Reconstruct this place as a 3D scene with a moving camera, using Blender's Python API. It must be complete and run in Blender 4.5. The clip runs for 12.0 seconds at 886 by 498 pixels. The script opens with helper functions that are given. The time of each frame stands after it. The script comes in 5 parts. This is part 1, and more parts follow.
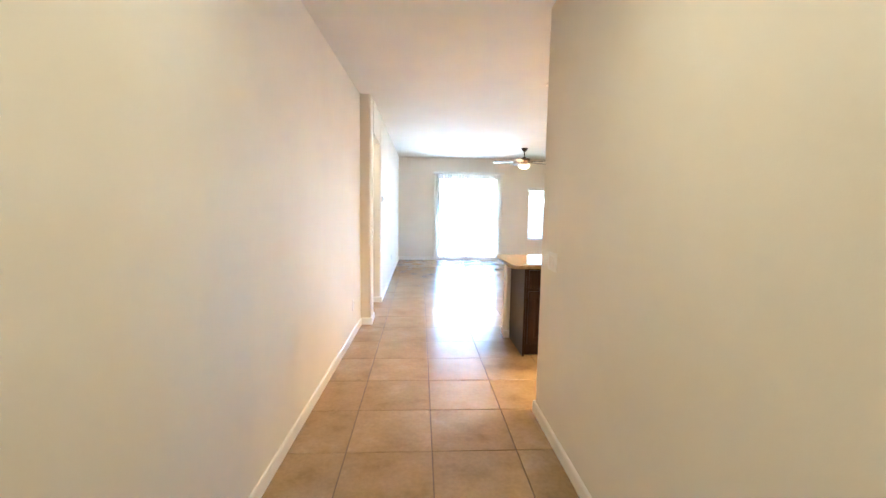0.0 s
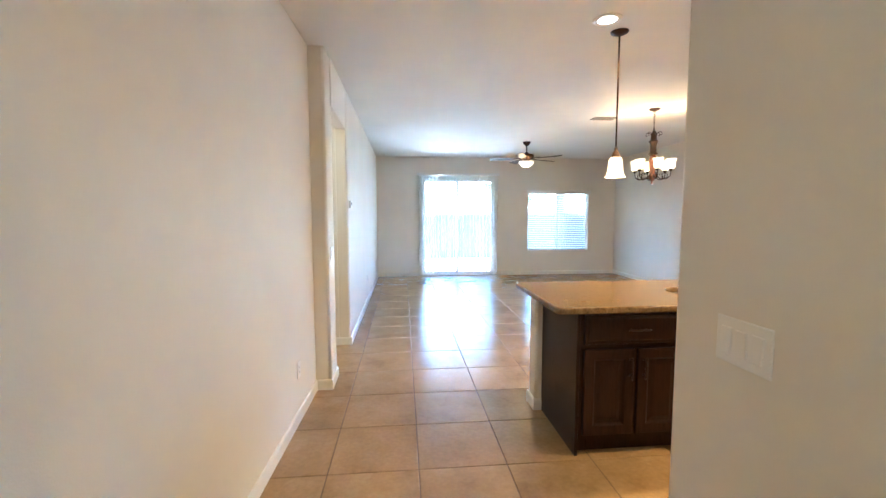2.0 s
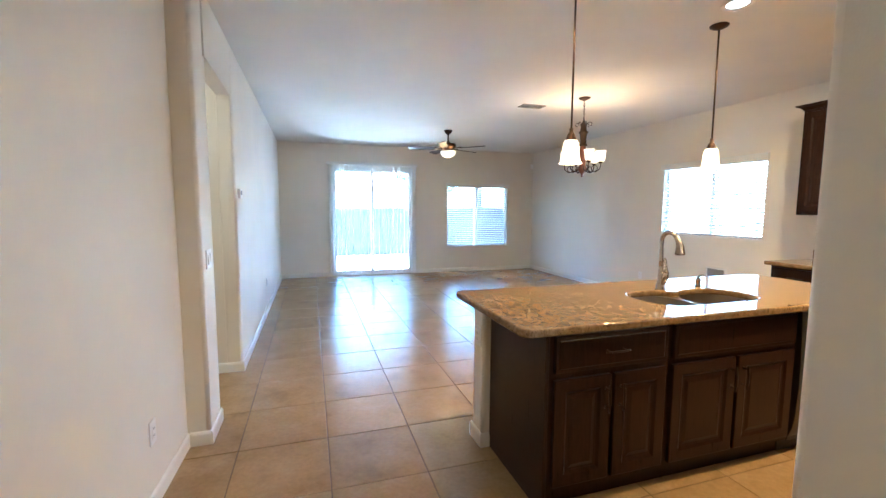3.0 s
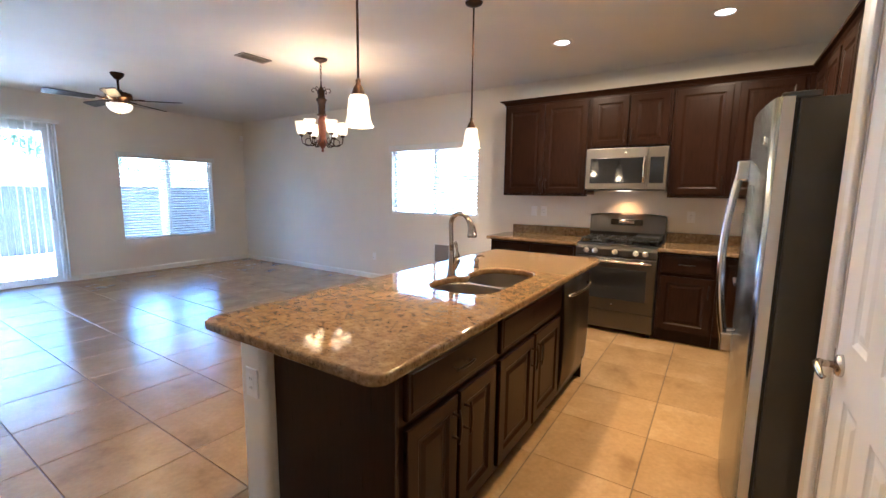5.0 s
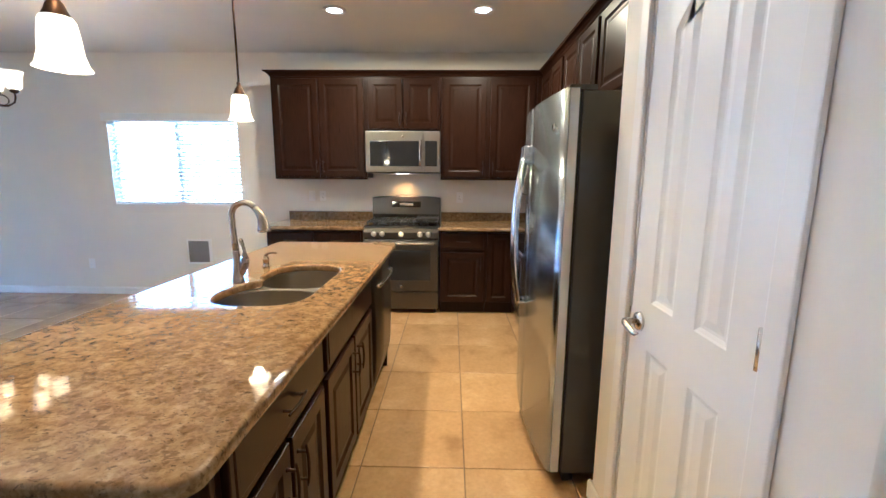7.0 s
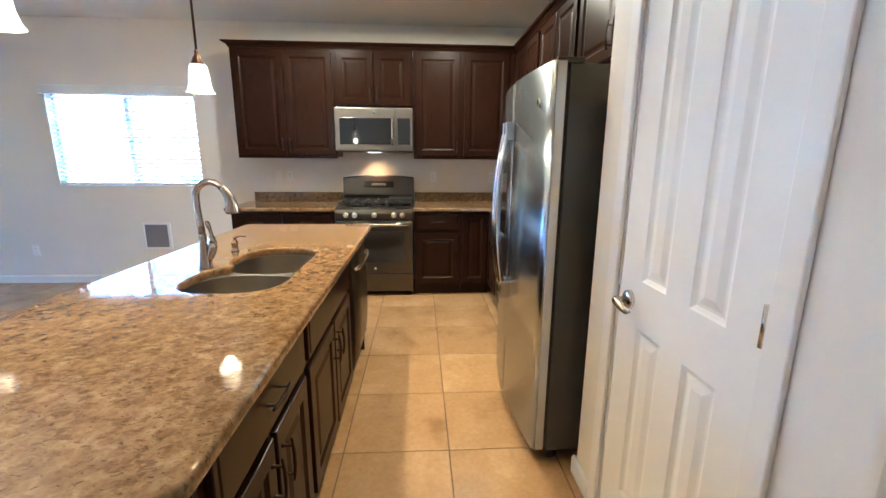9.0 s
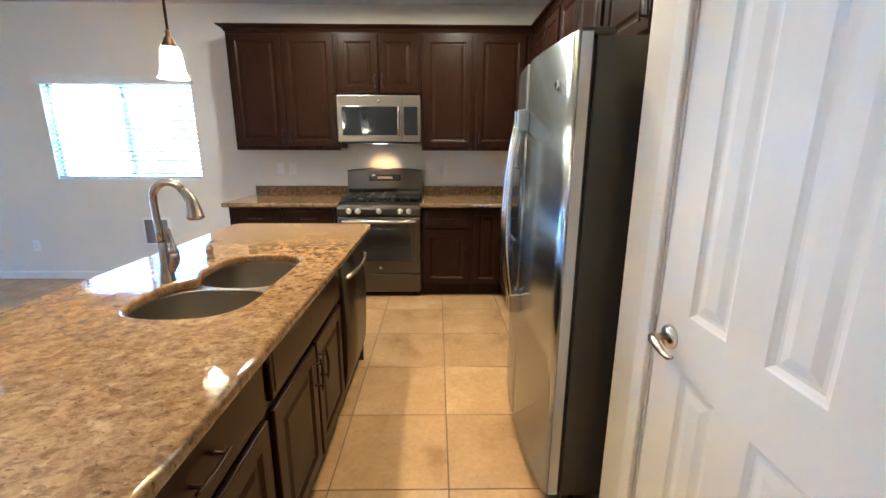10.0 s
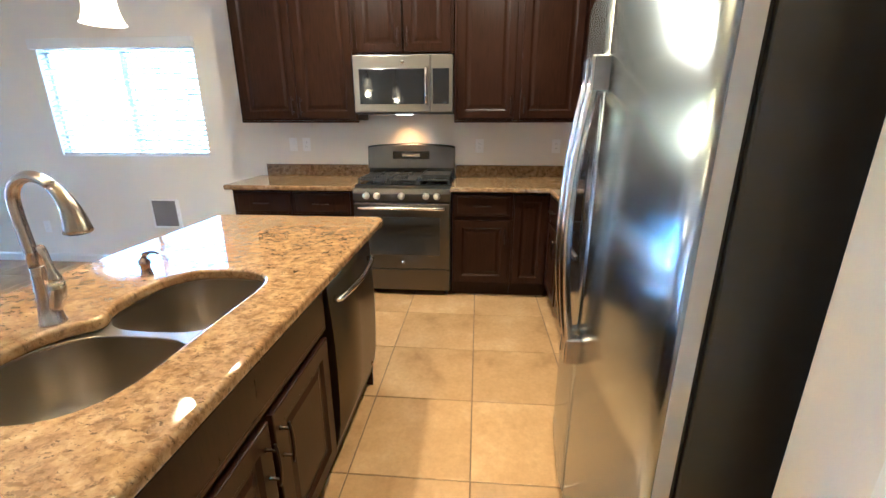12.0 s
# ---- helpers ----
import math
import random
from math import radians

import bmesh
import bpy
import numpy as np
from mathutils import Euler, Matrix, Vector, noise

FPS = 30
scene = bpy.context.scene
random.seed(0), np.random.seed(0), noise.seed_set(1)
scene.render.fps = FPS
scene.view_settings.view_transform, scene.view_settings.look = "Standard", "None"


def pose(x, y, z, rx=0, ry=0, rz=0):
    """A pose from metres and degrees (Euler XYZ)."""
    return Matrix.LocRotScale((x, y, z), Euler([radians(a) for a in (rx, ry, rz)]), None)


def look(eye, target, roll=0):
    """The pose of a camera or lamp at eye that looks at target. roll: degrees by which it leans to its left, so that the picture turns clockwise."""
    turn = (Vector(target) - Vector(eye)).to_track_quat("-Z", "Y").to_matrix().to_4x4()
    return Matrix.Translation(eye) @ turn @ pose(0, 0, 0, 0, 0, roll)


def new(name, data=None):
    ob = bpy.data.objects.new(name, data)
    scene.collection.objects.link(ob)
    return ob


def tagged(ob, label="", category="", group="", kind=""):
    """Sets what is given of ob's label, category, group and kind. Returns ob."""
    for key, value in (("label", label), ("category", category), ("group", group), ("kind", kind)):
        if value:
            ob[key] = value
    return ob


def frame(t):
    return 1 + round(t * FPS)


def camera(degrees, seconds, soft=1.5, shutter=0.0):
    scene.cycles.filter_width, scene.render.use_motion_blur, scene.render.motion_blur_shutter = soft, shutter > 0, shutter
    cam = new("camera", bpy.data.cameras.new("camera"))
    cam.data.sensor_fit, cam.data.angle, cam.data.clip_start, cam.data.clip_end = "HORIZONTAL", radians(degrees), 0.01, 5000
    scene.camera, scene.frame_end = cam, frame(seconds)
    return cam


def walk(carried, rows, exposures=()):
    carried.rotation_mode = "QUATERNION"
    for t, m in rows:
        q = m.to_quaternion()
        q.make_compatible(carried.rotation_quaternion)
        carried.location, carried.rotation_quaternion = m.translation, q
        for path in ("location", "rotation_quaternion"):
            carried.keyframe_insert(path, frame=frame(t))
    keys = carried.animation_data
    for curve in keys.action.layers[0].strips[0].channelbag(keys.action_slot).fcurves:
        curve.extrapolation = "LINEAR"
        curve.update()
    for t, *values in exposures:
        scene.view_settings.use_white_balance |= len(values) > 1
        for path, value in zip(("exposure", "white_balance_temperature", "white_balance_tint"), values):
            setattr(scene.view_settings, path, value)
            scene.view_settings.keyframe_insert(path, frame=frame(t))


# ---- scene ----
cam = camera(93.5, 12.0)
PATH = [
    (0, (-0.113, 0.078, 1.440), (-0.003, 2.064, 1.236), 0.9),
    (0.5, (-0.089, 0.47, 1.424), (0.017, 2.459, 1.237), 0.7),
    (1, (-0.065, 0.881, 1.436), (0.05, 2.87, 1.264), 0.8),
    (1.5, (-0.102, 1.295, 1.440), (0.042, 3.283, 1.276), 0.4),
    (2, (-0.105, 1.688, 1.425), (0.084, 3.672, 1.258), -0.1),
    (2.5, (-0.095, 2.048, 1.430), (0.251, 4.01, 1.256), 0.3),
    (2.7, (-0.103, 2.186, 1.423), (0.338, 4.128, 1.242), 0.3),
    (4.5, (-0.017, 3.023, 1.386), (1.427, 4.386, 1.142), 0.7),
    (5, (-0.035, 3.185, 1.388), (1.625, 4.267, 1.12), 0.7),
    (5.5, (0.032, 3.308, 1.381), (1.849, 4.089, 1.087), 0.8),
    (6, (0.108, 3.382, 1.378), (2.02, 3.884, 1.069), 0.7),
    (6.5, (0.15, 3.439, 1.377), (2.109, 3.679, 1.056), 0.5),
    (7, (0.169, 3.484, 1.383), (2.14, 3.523, 1.049), 0.4),
    (7.2, (0.182, 3.476, 1.377), (2.155, 3.467, 1.047), 0.5),
    (9, (0.232, 3.546, 1.37), (2.184, 3.435, 0.947), 0.4),
    (9.5, (0.377, 3.491, 1.376), (2.324, 3.425, 0.923), 0.3),
    (10, (0.522, 3.459, 1.393), (2.465, 3.43, 0.921), 0.2),
    (10.5, (0.713, 3.506, 1.393), (2.652, 3.514, 0.906), -0.0),
    (11, (0.872, 3.52, 1.391), (2.806, 3.568, 0.882), -0.1),
    (11.5, (1.032, 3.456, 1.397), (2.952, 3.558, 0.845), -0.0),
    (12, (1.16, 3.408, 1.391), (3.064, 3.565, 0.797), -0.1),
]
EXPOSURES = [(t, stops, kelvin, tint) for t, stops, kelvin, tint in ((0, 6.42, 4650, 4), (1.0, 6.12, 4500, 3), (2.0, 5.88, 4430, 2), (2.7, 5.70, 4300, 2), (4.5, 5.12, 4400, 10), (5.0, 5.34, 4280, 10), (5.5, 5.58, 4080, 8), (6.5, 5.54, 3940, 4), (9.0, 5.48, 3840, 3), (10.5, 5.48, 3820, 2), (12.0, 5.68, 3860, 2))]
walk(cam, [(t, look(eye, target, roll)) for t, eye, target, roll in PATH], EXPOSURES)

# ---- world, sun and large lights ----
SUN_STRENGTH, SKY_STRENGTH, SUN_HEIGHT = 4.2, 0.125, 48.0
world = bpy.data.worlds.new("sky")
world.use_nodes = True
scene.world = world
sky = world.node_tree.nodes.new("ShaderNodeTexSky")
sky.sky_type, sky.sun_disc = "NISHITA", False
sky.sun_elevation, sky.sun_rotation = radians(SUN_HEIGHT), radians(270)
background = world.node_tree.nodes["Background"]
background.inputs["Strength"].default_value = SKY_STRENGTH
world.node_tree.links.new(sky.outputs["Color"], background.inputs["Color"])
sun = new("sun", bpy.data.lights.new("sun", "SUN"))
sun.data.energy, sun.data.angle, sun.data.color = SUN_STRENGTH, radians(0.5), (1.0, 0.95, 0.88)
sun.matrix_basis = look((-9.0, 0.2, 10.0), (0, 0, 0))

# strengths of the lamps of the place
WARM = (1.0, 0.515, 0.13)
CAN_WATTS, SHADE_GLOW, BULB_GLOW, BULB_WATTS, HOOD_WATTS = 0.54, 0.024, 2.4, 0.085, 0.030


# ---- materials ----
class Nodes:
    """A material's node tree with short ways to add nodes."""

    def __init__(self, name):
        self.mat = bpy.data.materials.new(name)
        self.mat.use_nodes = True
        self.tree = self.mat.node_tree
        self.bsdf = self.tree.nodes["Principled BSDF"]
        self.coords = self.tree.nodes.new("ShaderNodeNewGeometry").outputs["Position"]

    def add(self, kind, **sockets):
        node = self.tree.nodes.new(kind)
        for key, value in sockets.items():
            self.put(node.inputs[key.replace("_", " ")], value)
        return node

    def put(self, socket, value):
        if isinstance(value, bpy.types.NodeSocket):
            self.tree.links.new(value, socket)
        else:
            socket.default_value = value

    def set(self, **sockets):
        for key, value in sockets.items():
            self.put(self.bsdf.inputs[key.replace("_", " ")], value)
        return self

    def local(self):
        self.coords = self.add("ShaderNodeTexCoord").outputs["Object"]
        return self

    def scaled(self, factors):
        node = self.add("ShaderNodeMapping", Vector=self.coords)
        node.inputs["Scale"].default_value = factors
        return node.outputs["Vector"]

    def noise(self, scale, detail=4.0, rough=0.55, vector=None):
        return self.add("ShaderNodeTexNoise", Vector=vector or self.coords, Scale=scale, Detail=detail, Roughness=rough).outputs["Fac"]

    def ramp(self, fac, stops):
        node = self.add("ShaderNodeValToRGB", Fac=fac)
        while len(node.color_ramp.elements) < len(stops):
            node.color_ramp.elements.new(0.5)
        for element, (at, colour) in zip(node.color_ramp.elements, stops):
            element.position, element.color = at, (*colour, 1.0)
        return node.outputs["Color"]

    def span(self, fac, low, high, a=0.3, b=0.7):
        node = self.add("ShaderNodeMapRange", Value=fac)
        for key, value in (("From Min", a), ("From Max", b), ("To Min", low), ("To Max", high)):
            node.inputs[key].default_value = value
        return node.outputs["Result"]

    def mix(self, fac, a, b, blend="MIX"):
        node = self.tree.nodes.new("ShaderNodeMix")
        node.data_type, node.blend_type = "RGBA", blend
        for socket, value in ((node.inputs[0], fac), (node.inputs[6], a), (node.inputs[7], b)):
            self.put(socket, (*value, 1.0) if isinstance(value, tuple) and len(value) == 3 else value)
        return node.outputs[2]

    def bump(self, height, strength=0.2, distance=0.002):
        node = self.add("ShaderNodeBump", Height=height, Strength=strength, Distance=distance)
        return self.set(Normal=node.outputs["Normal"])


def painted(name, colour, rough=0.6, grain=260.0, strength=0.25, vary=0.05):
    n = Nodes(name)
    blotch = n.noise(1.7, 3.0)
    dark = tuple(c * (1 - vary) for c in colour)
    n.set(Base_Color=n.ramp(blotch, [(0.3, dark), (0.7, colour)]), Roughness=n.span(n.noise(9.0), rough - 0.06, rough + 0.06))
    return n.bump(n.noise(grain, 2.0), strength, 0.0015).mat


def wood_paint(name):
    """Espresso-stained wood under a satin lacquer, with a faint upright grain."""
    n = Nodes(name)
    grain = n.noise(14.0, 6.0, 0.65, n.scaled((6.0, 6.0, 0.55)))
    cloud = n.noise(3.0, 2.0)
    tone = n.ramp(grain, [(0.3, (0.0080, 0.0033, 0.0017)), (0.7, (0.0250, 0.0098, 0.0045))])
    n.set(Base_Color=n.mix(n.span(cloud, 0.0, 0.35), tone, (0.029, 0.0128, 0.0064)), Roughness=n.span(grain, 0.27, 0.36), Specular_IOR_Level=0.13, Coat_Weight=0.05, Coat_Roughness=0.18)
    return n.bump(grain, 0.06, 0.001).mat


def granite_stone(name):
    """Polished tan granite: crystals of two sizes, with brown and dark flecks."""
    n = Nodes(name)
    bend = n.add("ShaderNodeTexNoise", Vector=n.coords, Scale=38.0, Detail=3.0)
    warp = n.add("ShaderNodeVectorMath", Vector=bend.outputs["Color"])
    warp.operation = "SCALE"
    warp.inputs["Scale"].default_value = 0.022
    moved = n.add("ShaderNodeVectorMath", Vector=n.coords)
    moved.operation = "ADD"
    n.put(moved.inputs[1], warp.outputs[0])
    at = moved.outputs[0]

    def crystals(scale, stops, stretch):
        place = n.add("ShaderNodeMapping", Vector=at)
        place.inputs["Scale"].default_value = stretch
        place.inputs["Rotation"].default_value = (0.0, 0.0, 0.5)
        cell = n.add("ShaderNodeTexVoronoi", Vector=place.outputs[0], Scale=scale)
        grey = n.add("ShaderNodeSeparateColor", Color=cell.outputs["Color"])
        return n.ramp(grey.outputs[0], stops)

    ground_tone = n.ramp(n.noise(30.0, 6.0, 0.62, at), [(0.32, (0.100, 0.060, 0.026)), (0.45, (0.210, 0.138, 0.062)), (0.57, (0.285, 0.200, 0.096)), (0.70, (0.390, 0.300, 0.170))])
    large = crystals(46.0, [(0.0, (0.085, 0.050, 0.026)), (0.13, (0.13, 0.084, 0.042)), (0.30, (0.20, 0.138, 0.066)), (0.72, (0.25, 0.180, 0.092)), (1.0, (0.36, 0.29, 0.18))], (1.45, 0.85, 1.0))
    small = crystals(135.0, [(0.0, (0.045, 0.028, 0.018)), (0.13, (0.10, 0.064, 0.032)), (0.40, (0.21, 0.146, 0.072)), (0.85, (0.29, 0.220, 0.122)), (1.0, (0.40, 0.34, 0.24))], (1.3, 0.9, 1.0))
    base = n.mix(0.36, ground_tone, n.mix(0.45, large, small))
    drift = n.ramp(n.noise(4.0, 4.0, 0.6), [(0.3, (0.80, 0.74, 0.66)), (0.7, (1.05, 1.0, 0.92))])
    base = n.mix(1.0, base, drift, "MULTIPLY")
    streaks = n.add("ShaderNodeMapping", Vector=at)
    streaks.inputs["Scale"].default_value = (1.7, 0.75, 1.0)
    streaks.inputs["Rotation"].default_value = (0.0, 0.0, 0.35)
    brown = n.span(n.noise(40.0, 4.0, 0.6, streaks.outputs[0]), 0.0, 0.62, 0.55, 0.63)
    base = n.mix(brown, base, (0.085, 0.049, 0.024))
    dark = n.span(n.noise(88.0, 3.0, 0.6, streaks.outputs[0]), 0.0, 0.75, 0.61, 0.68)
    base = n.mix(dark, base, (0.040, 0.027, 0.020))
    return n.set(Base_Color=base, Roughness=n.span(n.noise(70.0), 0.03, 0.055), Specular_IOR_Level=0.5).mat


def tile_stone(name):
    n = Nodes(name)
    info = n.add("ShaderNodeObjectInfo").outputs["Random"]
    away = n.add("ShaderNodeVectorMath", Vector=n.coords)
    away.operation = "ADD"
    shift = n.add("ShaderNodeCombineXYZ")
    many = n.add("ShaderNodeMath")
    many.operation = "MULTIPLY"
    n.put(many.inputs[0], info)
    many.inputs[1].default_value = 37.0
    n.put(shift.inputs["X"], many.outputs[0])
    n.put(shift.inputs["Z"], many.outputs[0])
    n.put(away.inputs[1], shift.outputs[0])
    at = away.outputs[0]
    cloud = n.noise(3.4, 5.0, 0.6, at)
    tone = n.ramp(cloud, [(0.25, (0.232, 0.144, 0.058)), (0.42, (0.325, 0.212, 0.092)), (0.58, (0.365, 0.243, 0.110)), (0.75, (0.435, 0.308, 0.158))])
    fine = n.span(n.noise(40.0, 4.0, 0.6, at), 0.9, 1.06)
    tone = n.mix(1.0, tone, n.add("ShaderNodeCombineColor", Red=fine, Green=fine, Blue=fine).outputs[0], "MULTIPLY")
    each = n.span(info, 0.92, 1.05, 0.0, 1.0)
    tone = n.mix(1.0, tone, n.add("ShaderNodeCombineColor", Red=each, Green=each, Blue=each).outputs[0], "MULTIPLY")
    n.set(Base_Color=tone, Roughness=n.span(n.noise(5.0, 2.0, 0.5, at), 0.185, 0.26), Specular_IOR_Level=0.6)
    return n.bump(n.noise(9.0, 2.0, 0.5, at), 0.04, 0.002).mat


def metal(name, colour, rough, brushed=(1.0, 1.0, 60.0), vary=0.08, stretch=0.0):
    n = Nodes(name)
    streak = n.noise(55.0, 2.0, 0.5, n.scaled(brushed))
    n.set(Base_Color=(*colour, 1.0), Metallic=1.0, Roughness=n.span(streak, rough - vary / 2, rough + vary / 2))
    if stretch:
        across = n.add("ShaderNodeCombineXYZ", X=1.0)
        n.set(Anisotropic=stretch, Tangent=across.outputs[0])
    return n.mat


def plain(name, colour, rough=0.5, metallic=0.0, spec=0.5, vary=0.1):
    n = Nodes(name)
    dark = tuple(c * (1 - vary) for c in colour)
    n.set(Base_Color=n.ramp(n.noise(6.0), [(0.35, dark), (0.65, colour)]), Roughness=n.span(n.noise(30.0), rough - 0.04, rough + 0.05), Metallic=metallic, Specular_IOR_Level=spec)
    return n.mat


def glowing(name, colour, strength, base=(0.85, 0.8, 0.7)):
    n = Nodes(name)
    n.set(Base_Color=(*base, 1.0), Roughness=0.35, Emission_Color=(*colour, 1.0), Emission_Strength=strength)
    return n.mat


def shade_glass(name, colour, strength, clear):
    """Frosted lamp glass: glows softly and lets a share of the bulb's own light through."""
    n = Nodes(name)
    n.set(Base_Color=(0.85, 0.80, 0.70, 1.0), Roughness=0.35, Emission_Color=(*colour, 1.0), Emission_Strength=n.span(n.noise(14.0, 2.0), strength * 0.85, strength * 1.15))
    mixed = n.add("ShaderNodeMixShader", Fac=clear)
    n.put(mixed.inputs[1], n.bsdf.outputs[0])
    n.put(mixed.inputs[2], n.add("ShaderNodeBsdfTransparent", Color=(1.0, 0.93, 0.82, 1.0)).outputs[0])
    n.tree.links.new(mixed.outputs[0], n.tree.nodes["Material Output"].inputs["Surface"])
    return n.mat


def screen_mesh(name):
    """Fine grey insect screen: part of the light goes straight through the weave."""
    n = Nodes(name)
    n.set(Base_Color=(0.22, 0.24, 0.27, 1.0), Roughness=0.7)
    mixed = n.add("ShaderNodeMixShader", Fac=n.span(n.noise(3.0, 2.0), 0.70, 0.76))
    n.put(mixed.inputs[1], n.bsdf.outputs[0])
    n.put(mixed.inputs[2], n.add("ShaderNodeBsdfTransparent").outputs[0])
    n.tree.links.new(mixed.outputs[0], n.tree.nodes["Material Output"].inputs["Surface"])
    return n.mat


def window_glass(name):
    n = Nodes(name)
    clear = n.add("ShaderNodeBsdfTransparent", Color=(0.97, 0.985, 0.98, 1.0))
    shine = n.add("ShaderNodeBsdfGlossy", Roughness=0.0)
    mixed = n.add("ShaderNodeMixShader", Fac=n.add("ShaderNodeFresnel", IOR=1.3).outputs["Fac"])
    n.put(mixed.inputs[1], clear.outputs[0])
    n.put(mixed.inputs[2], shine.outputs[0])
    n.tree.links.new(mixed.outputs[0], n.tree.nodes["Material Output"].inputs["Surface"])
    return n.mat


WALL = painted("cream_wall_paint", (0.81, 0.768, 0.685), 0.62, 190.0, 0.30)
CEILING = painted("ceiling_paint", (0.76, 0.74, 0.70), 0.8, 150.0, 0.40)
TRIM = painted("white_trim_paint", (0.83, 0.81, 0.77), 0.38, 90.0, 0.04, 0.03)
DOOR_WHITE = painted("white_door_paint", (0.84, 0.83, 0.81), 0.40, 120.0, 0.06, 0.03)
ESPRESSO = wood_paint("espresso_wood")
GRANITE = granite_stone("tan_granite")
TILE = tile_stone("beige_floor_tile")
GROUT = plain("brown_grout", (0.115, 0.076, 0.046), 0.85)
# the doors' blue base tint stands for mirrored daylight
STEEL = metal("stainless_daylight_tint", (0.40, 0.455, 0.54), 0.215, (1.0, 1.0, 45.0), 0.02)
SLATE = metal("slate_steel", (0.135, 0.123, 0.114), 0.34, (1.0, 40.0, 1.0))
PALE_SLATE = metal("pale_slate_steel", (0.29, 0.265, 0.235), 0.36, (1.0, 40.0, 1.0))
DARK_SLATE = metal("dark_slate_steel", (0.12, 0.108, 0.096), 0.34, (40.0, 1.0, 1.0))
CHROME = metal("bright_steel", (0.74, 0.72, 0.69), 0.16, (1.0, 1.0, 1.0))
NICKEL = metal("brushed_nickel", (0.44, 0.385, 0.325), 0.25, (1.0, 1.0, 1.0), 0.03)
SINK_STEEL = metal("sink_steel", (0.34, 0.305, 0.262), 0.335, (1.0, 1.0, 1.0), 0.03)
PULL_METAL = metal("dark_bronze_pull", (0.055, 0.042, 0.034), 0.40, (1.0, 1.0, 1.0))
KNOB = metal("pale_aluminium", (0.82, 0.80, 0.77), 0.42, (1.0, 1.0, 1.0), 0.03)
BRONZE = metal("oiled_bronze", (0.052, 0.031, 0.021), 0.42, (1.0, 1.0, 1.0))
COPPER_WOOD = plain("reddish_brown_wood", (0.17, 0.055, 0.022), 0.35)
# steel door edge: the grey is lightened for the light on it
DOOR_EDGE = plain("door_edge_lit_grey", (0.60, 0.59, 0.565), 0.42)
FRIDGE_SIDE = plain("dark_grey_enamel", (0.050, 0.048, 0.047), 0.42)
RUBBER = plain("black_rubber", (0.012, 0.012, 0.013), 0.55)
IRON = plain("cast_iron", (0.02, 0.02, 0.021), 0.5)
BLACK_GLASS = plain("black_glass", (0.012, 0.012, 0.014), 0.05, 0.0, 0.6)
OVEN_GLASS = plain("oven_glass", (0.03, 0.03, 0.034), 0.07, 0.0, 0.7)
PLASTIC = plain("white_plastic", (0.88, 0.87, 0.85), 0.35, vary=0.03)
BLIND = plain("white_blind_vinyl", (0.80, 0.80, 0.78), 0.45, vary=0.04)
VINYL = plain("white_window_vinyl", (0.78, 0.77, 0.74), 0.4, vary=0.04)
VENT_GREY = plain("grey_vent_enamel", (0.26, 0.24, 0.22), 0.5)
PET_GREY = plain("grey_flap_plastic", (0.22, 0.21, 0.205), 0.5)
BLADE = plain("dark_fan_blade", (0.018, 0.013, 0.012), 0.4)
GLASS = window_glass("clear_glass")
SCREEN = screen_mesh("insect_screen")
SHADE = shade_glass("glowing_frosted_glass", (1.0, 0.76, 0.45), SHADE_GLOW, 0.22)
BULB = glowing("lamp_bulb", (1.0, 0.66, 0.28), BULB_GLOW)
CAN_GLOW = glowing("can_bulb", (1.0, 0.80, 0.55), 0.2)
HOOD_GLOW = glowing("hood_bulb", (1.0, 0.70, 0.36), 0.10)
CONCRETE = plain("patio_concrete", (0.58, 0.56, 0.52), 0.85)
GRAVEL = plain("yard_gravel", (0.48, 0.43, 0.36), 0.95, vary=0.35)
# far darker than concrete: the end wall's shade is put into this grey
BLOCK = plain("shaded_grey_block", (0.052, 0.053, 0.058), 0.9, vary=0.3)
STUCCO = plain("tan_stucco", (0.32, 0.285, 0.24), 0.9)
PALE_STUCCO = plain("pale_stucco", (0.72, 0.69, 0.64), 0.9)
ROOF_TILE = plain("roof_tile", (0.26, 0.14, 0.10), 0.85, vary=0.3)
LEAF = plain("green_leaf", (0.06, 0.10, 0.03), 0.6, vary=0.4)
BARK = plain("brown_bark", (0.12, 0.085, 0.06), 0.9, vary=0.3)


# ---- mesh helpers ----
def thing(name, label, category, m=Matrix(), group="", kind=""):
    ob = new(name)
    ob.empty_display_size = 0.1
    ob.matrix_basis = m
    return tagged(ob, label, category, group, kind)


def mesh_of(name, bm, mat):
    bmesh.ops.recalc_face_normals(bm, faces=bm.faces)
    me = bpy.data.meshes.new(name)
    bm.to_mesh(me)
    bm.free()
    me.materials.append(mat)
    return me


def part(name, bm, mat, parent=None, label="", m=None):
    ob = new(name, mesh_of(name, bm, mat))
    if parent is not None:
        ob.parent = parent
    if m is not None:
        ob.matrix_basis = m
    return tagged(ob, label)


def setting(name, bm, mat, label, category):
    return tagged(part(name, bm, mat), label, category, "", "structure")


def box(x0, x1, y0, y1, z0, z1, bevel=0.0, bm=None, segments=2):
    bm = bm or bmesh.new()
    made = bmesh.ops.create_cube(bm, size=1.0, matrix=Matrix.Translation(((x0 + x1) / 2, (y0 + y1) / 2, (z0 + z1) / 2)) @ Matrix.Diagonal((x1 - x0, y1 - y0, z1 - z0, 1)))
    if bevel > 0:
        edges = list({e for v in made["verts"] for e in v.link_edges})
        bmesh.ops.bevel(bm, geom=edges, offset=bevel, segments=segments, affect="EDGES", profile=0.5)
    return bm


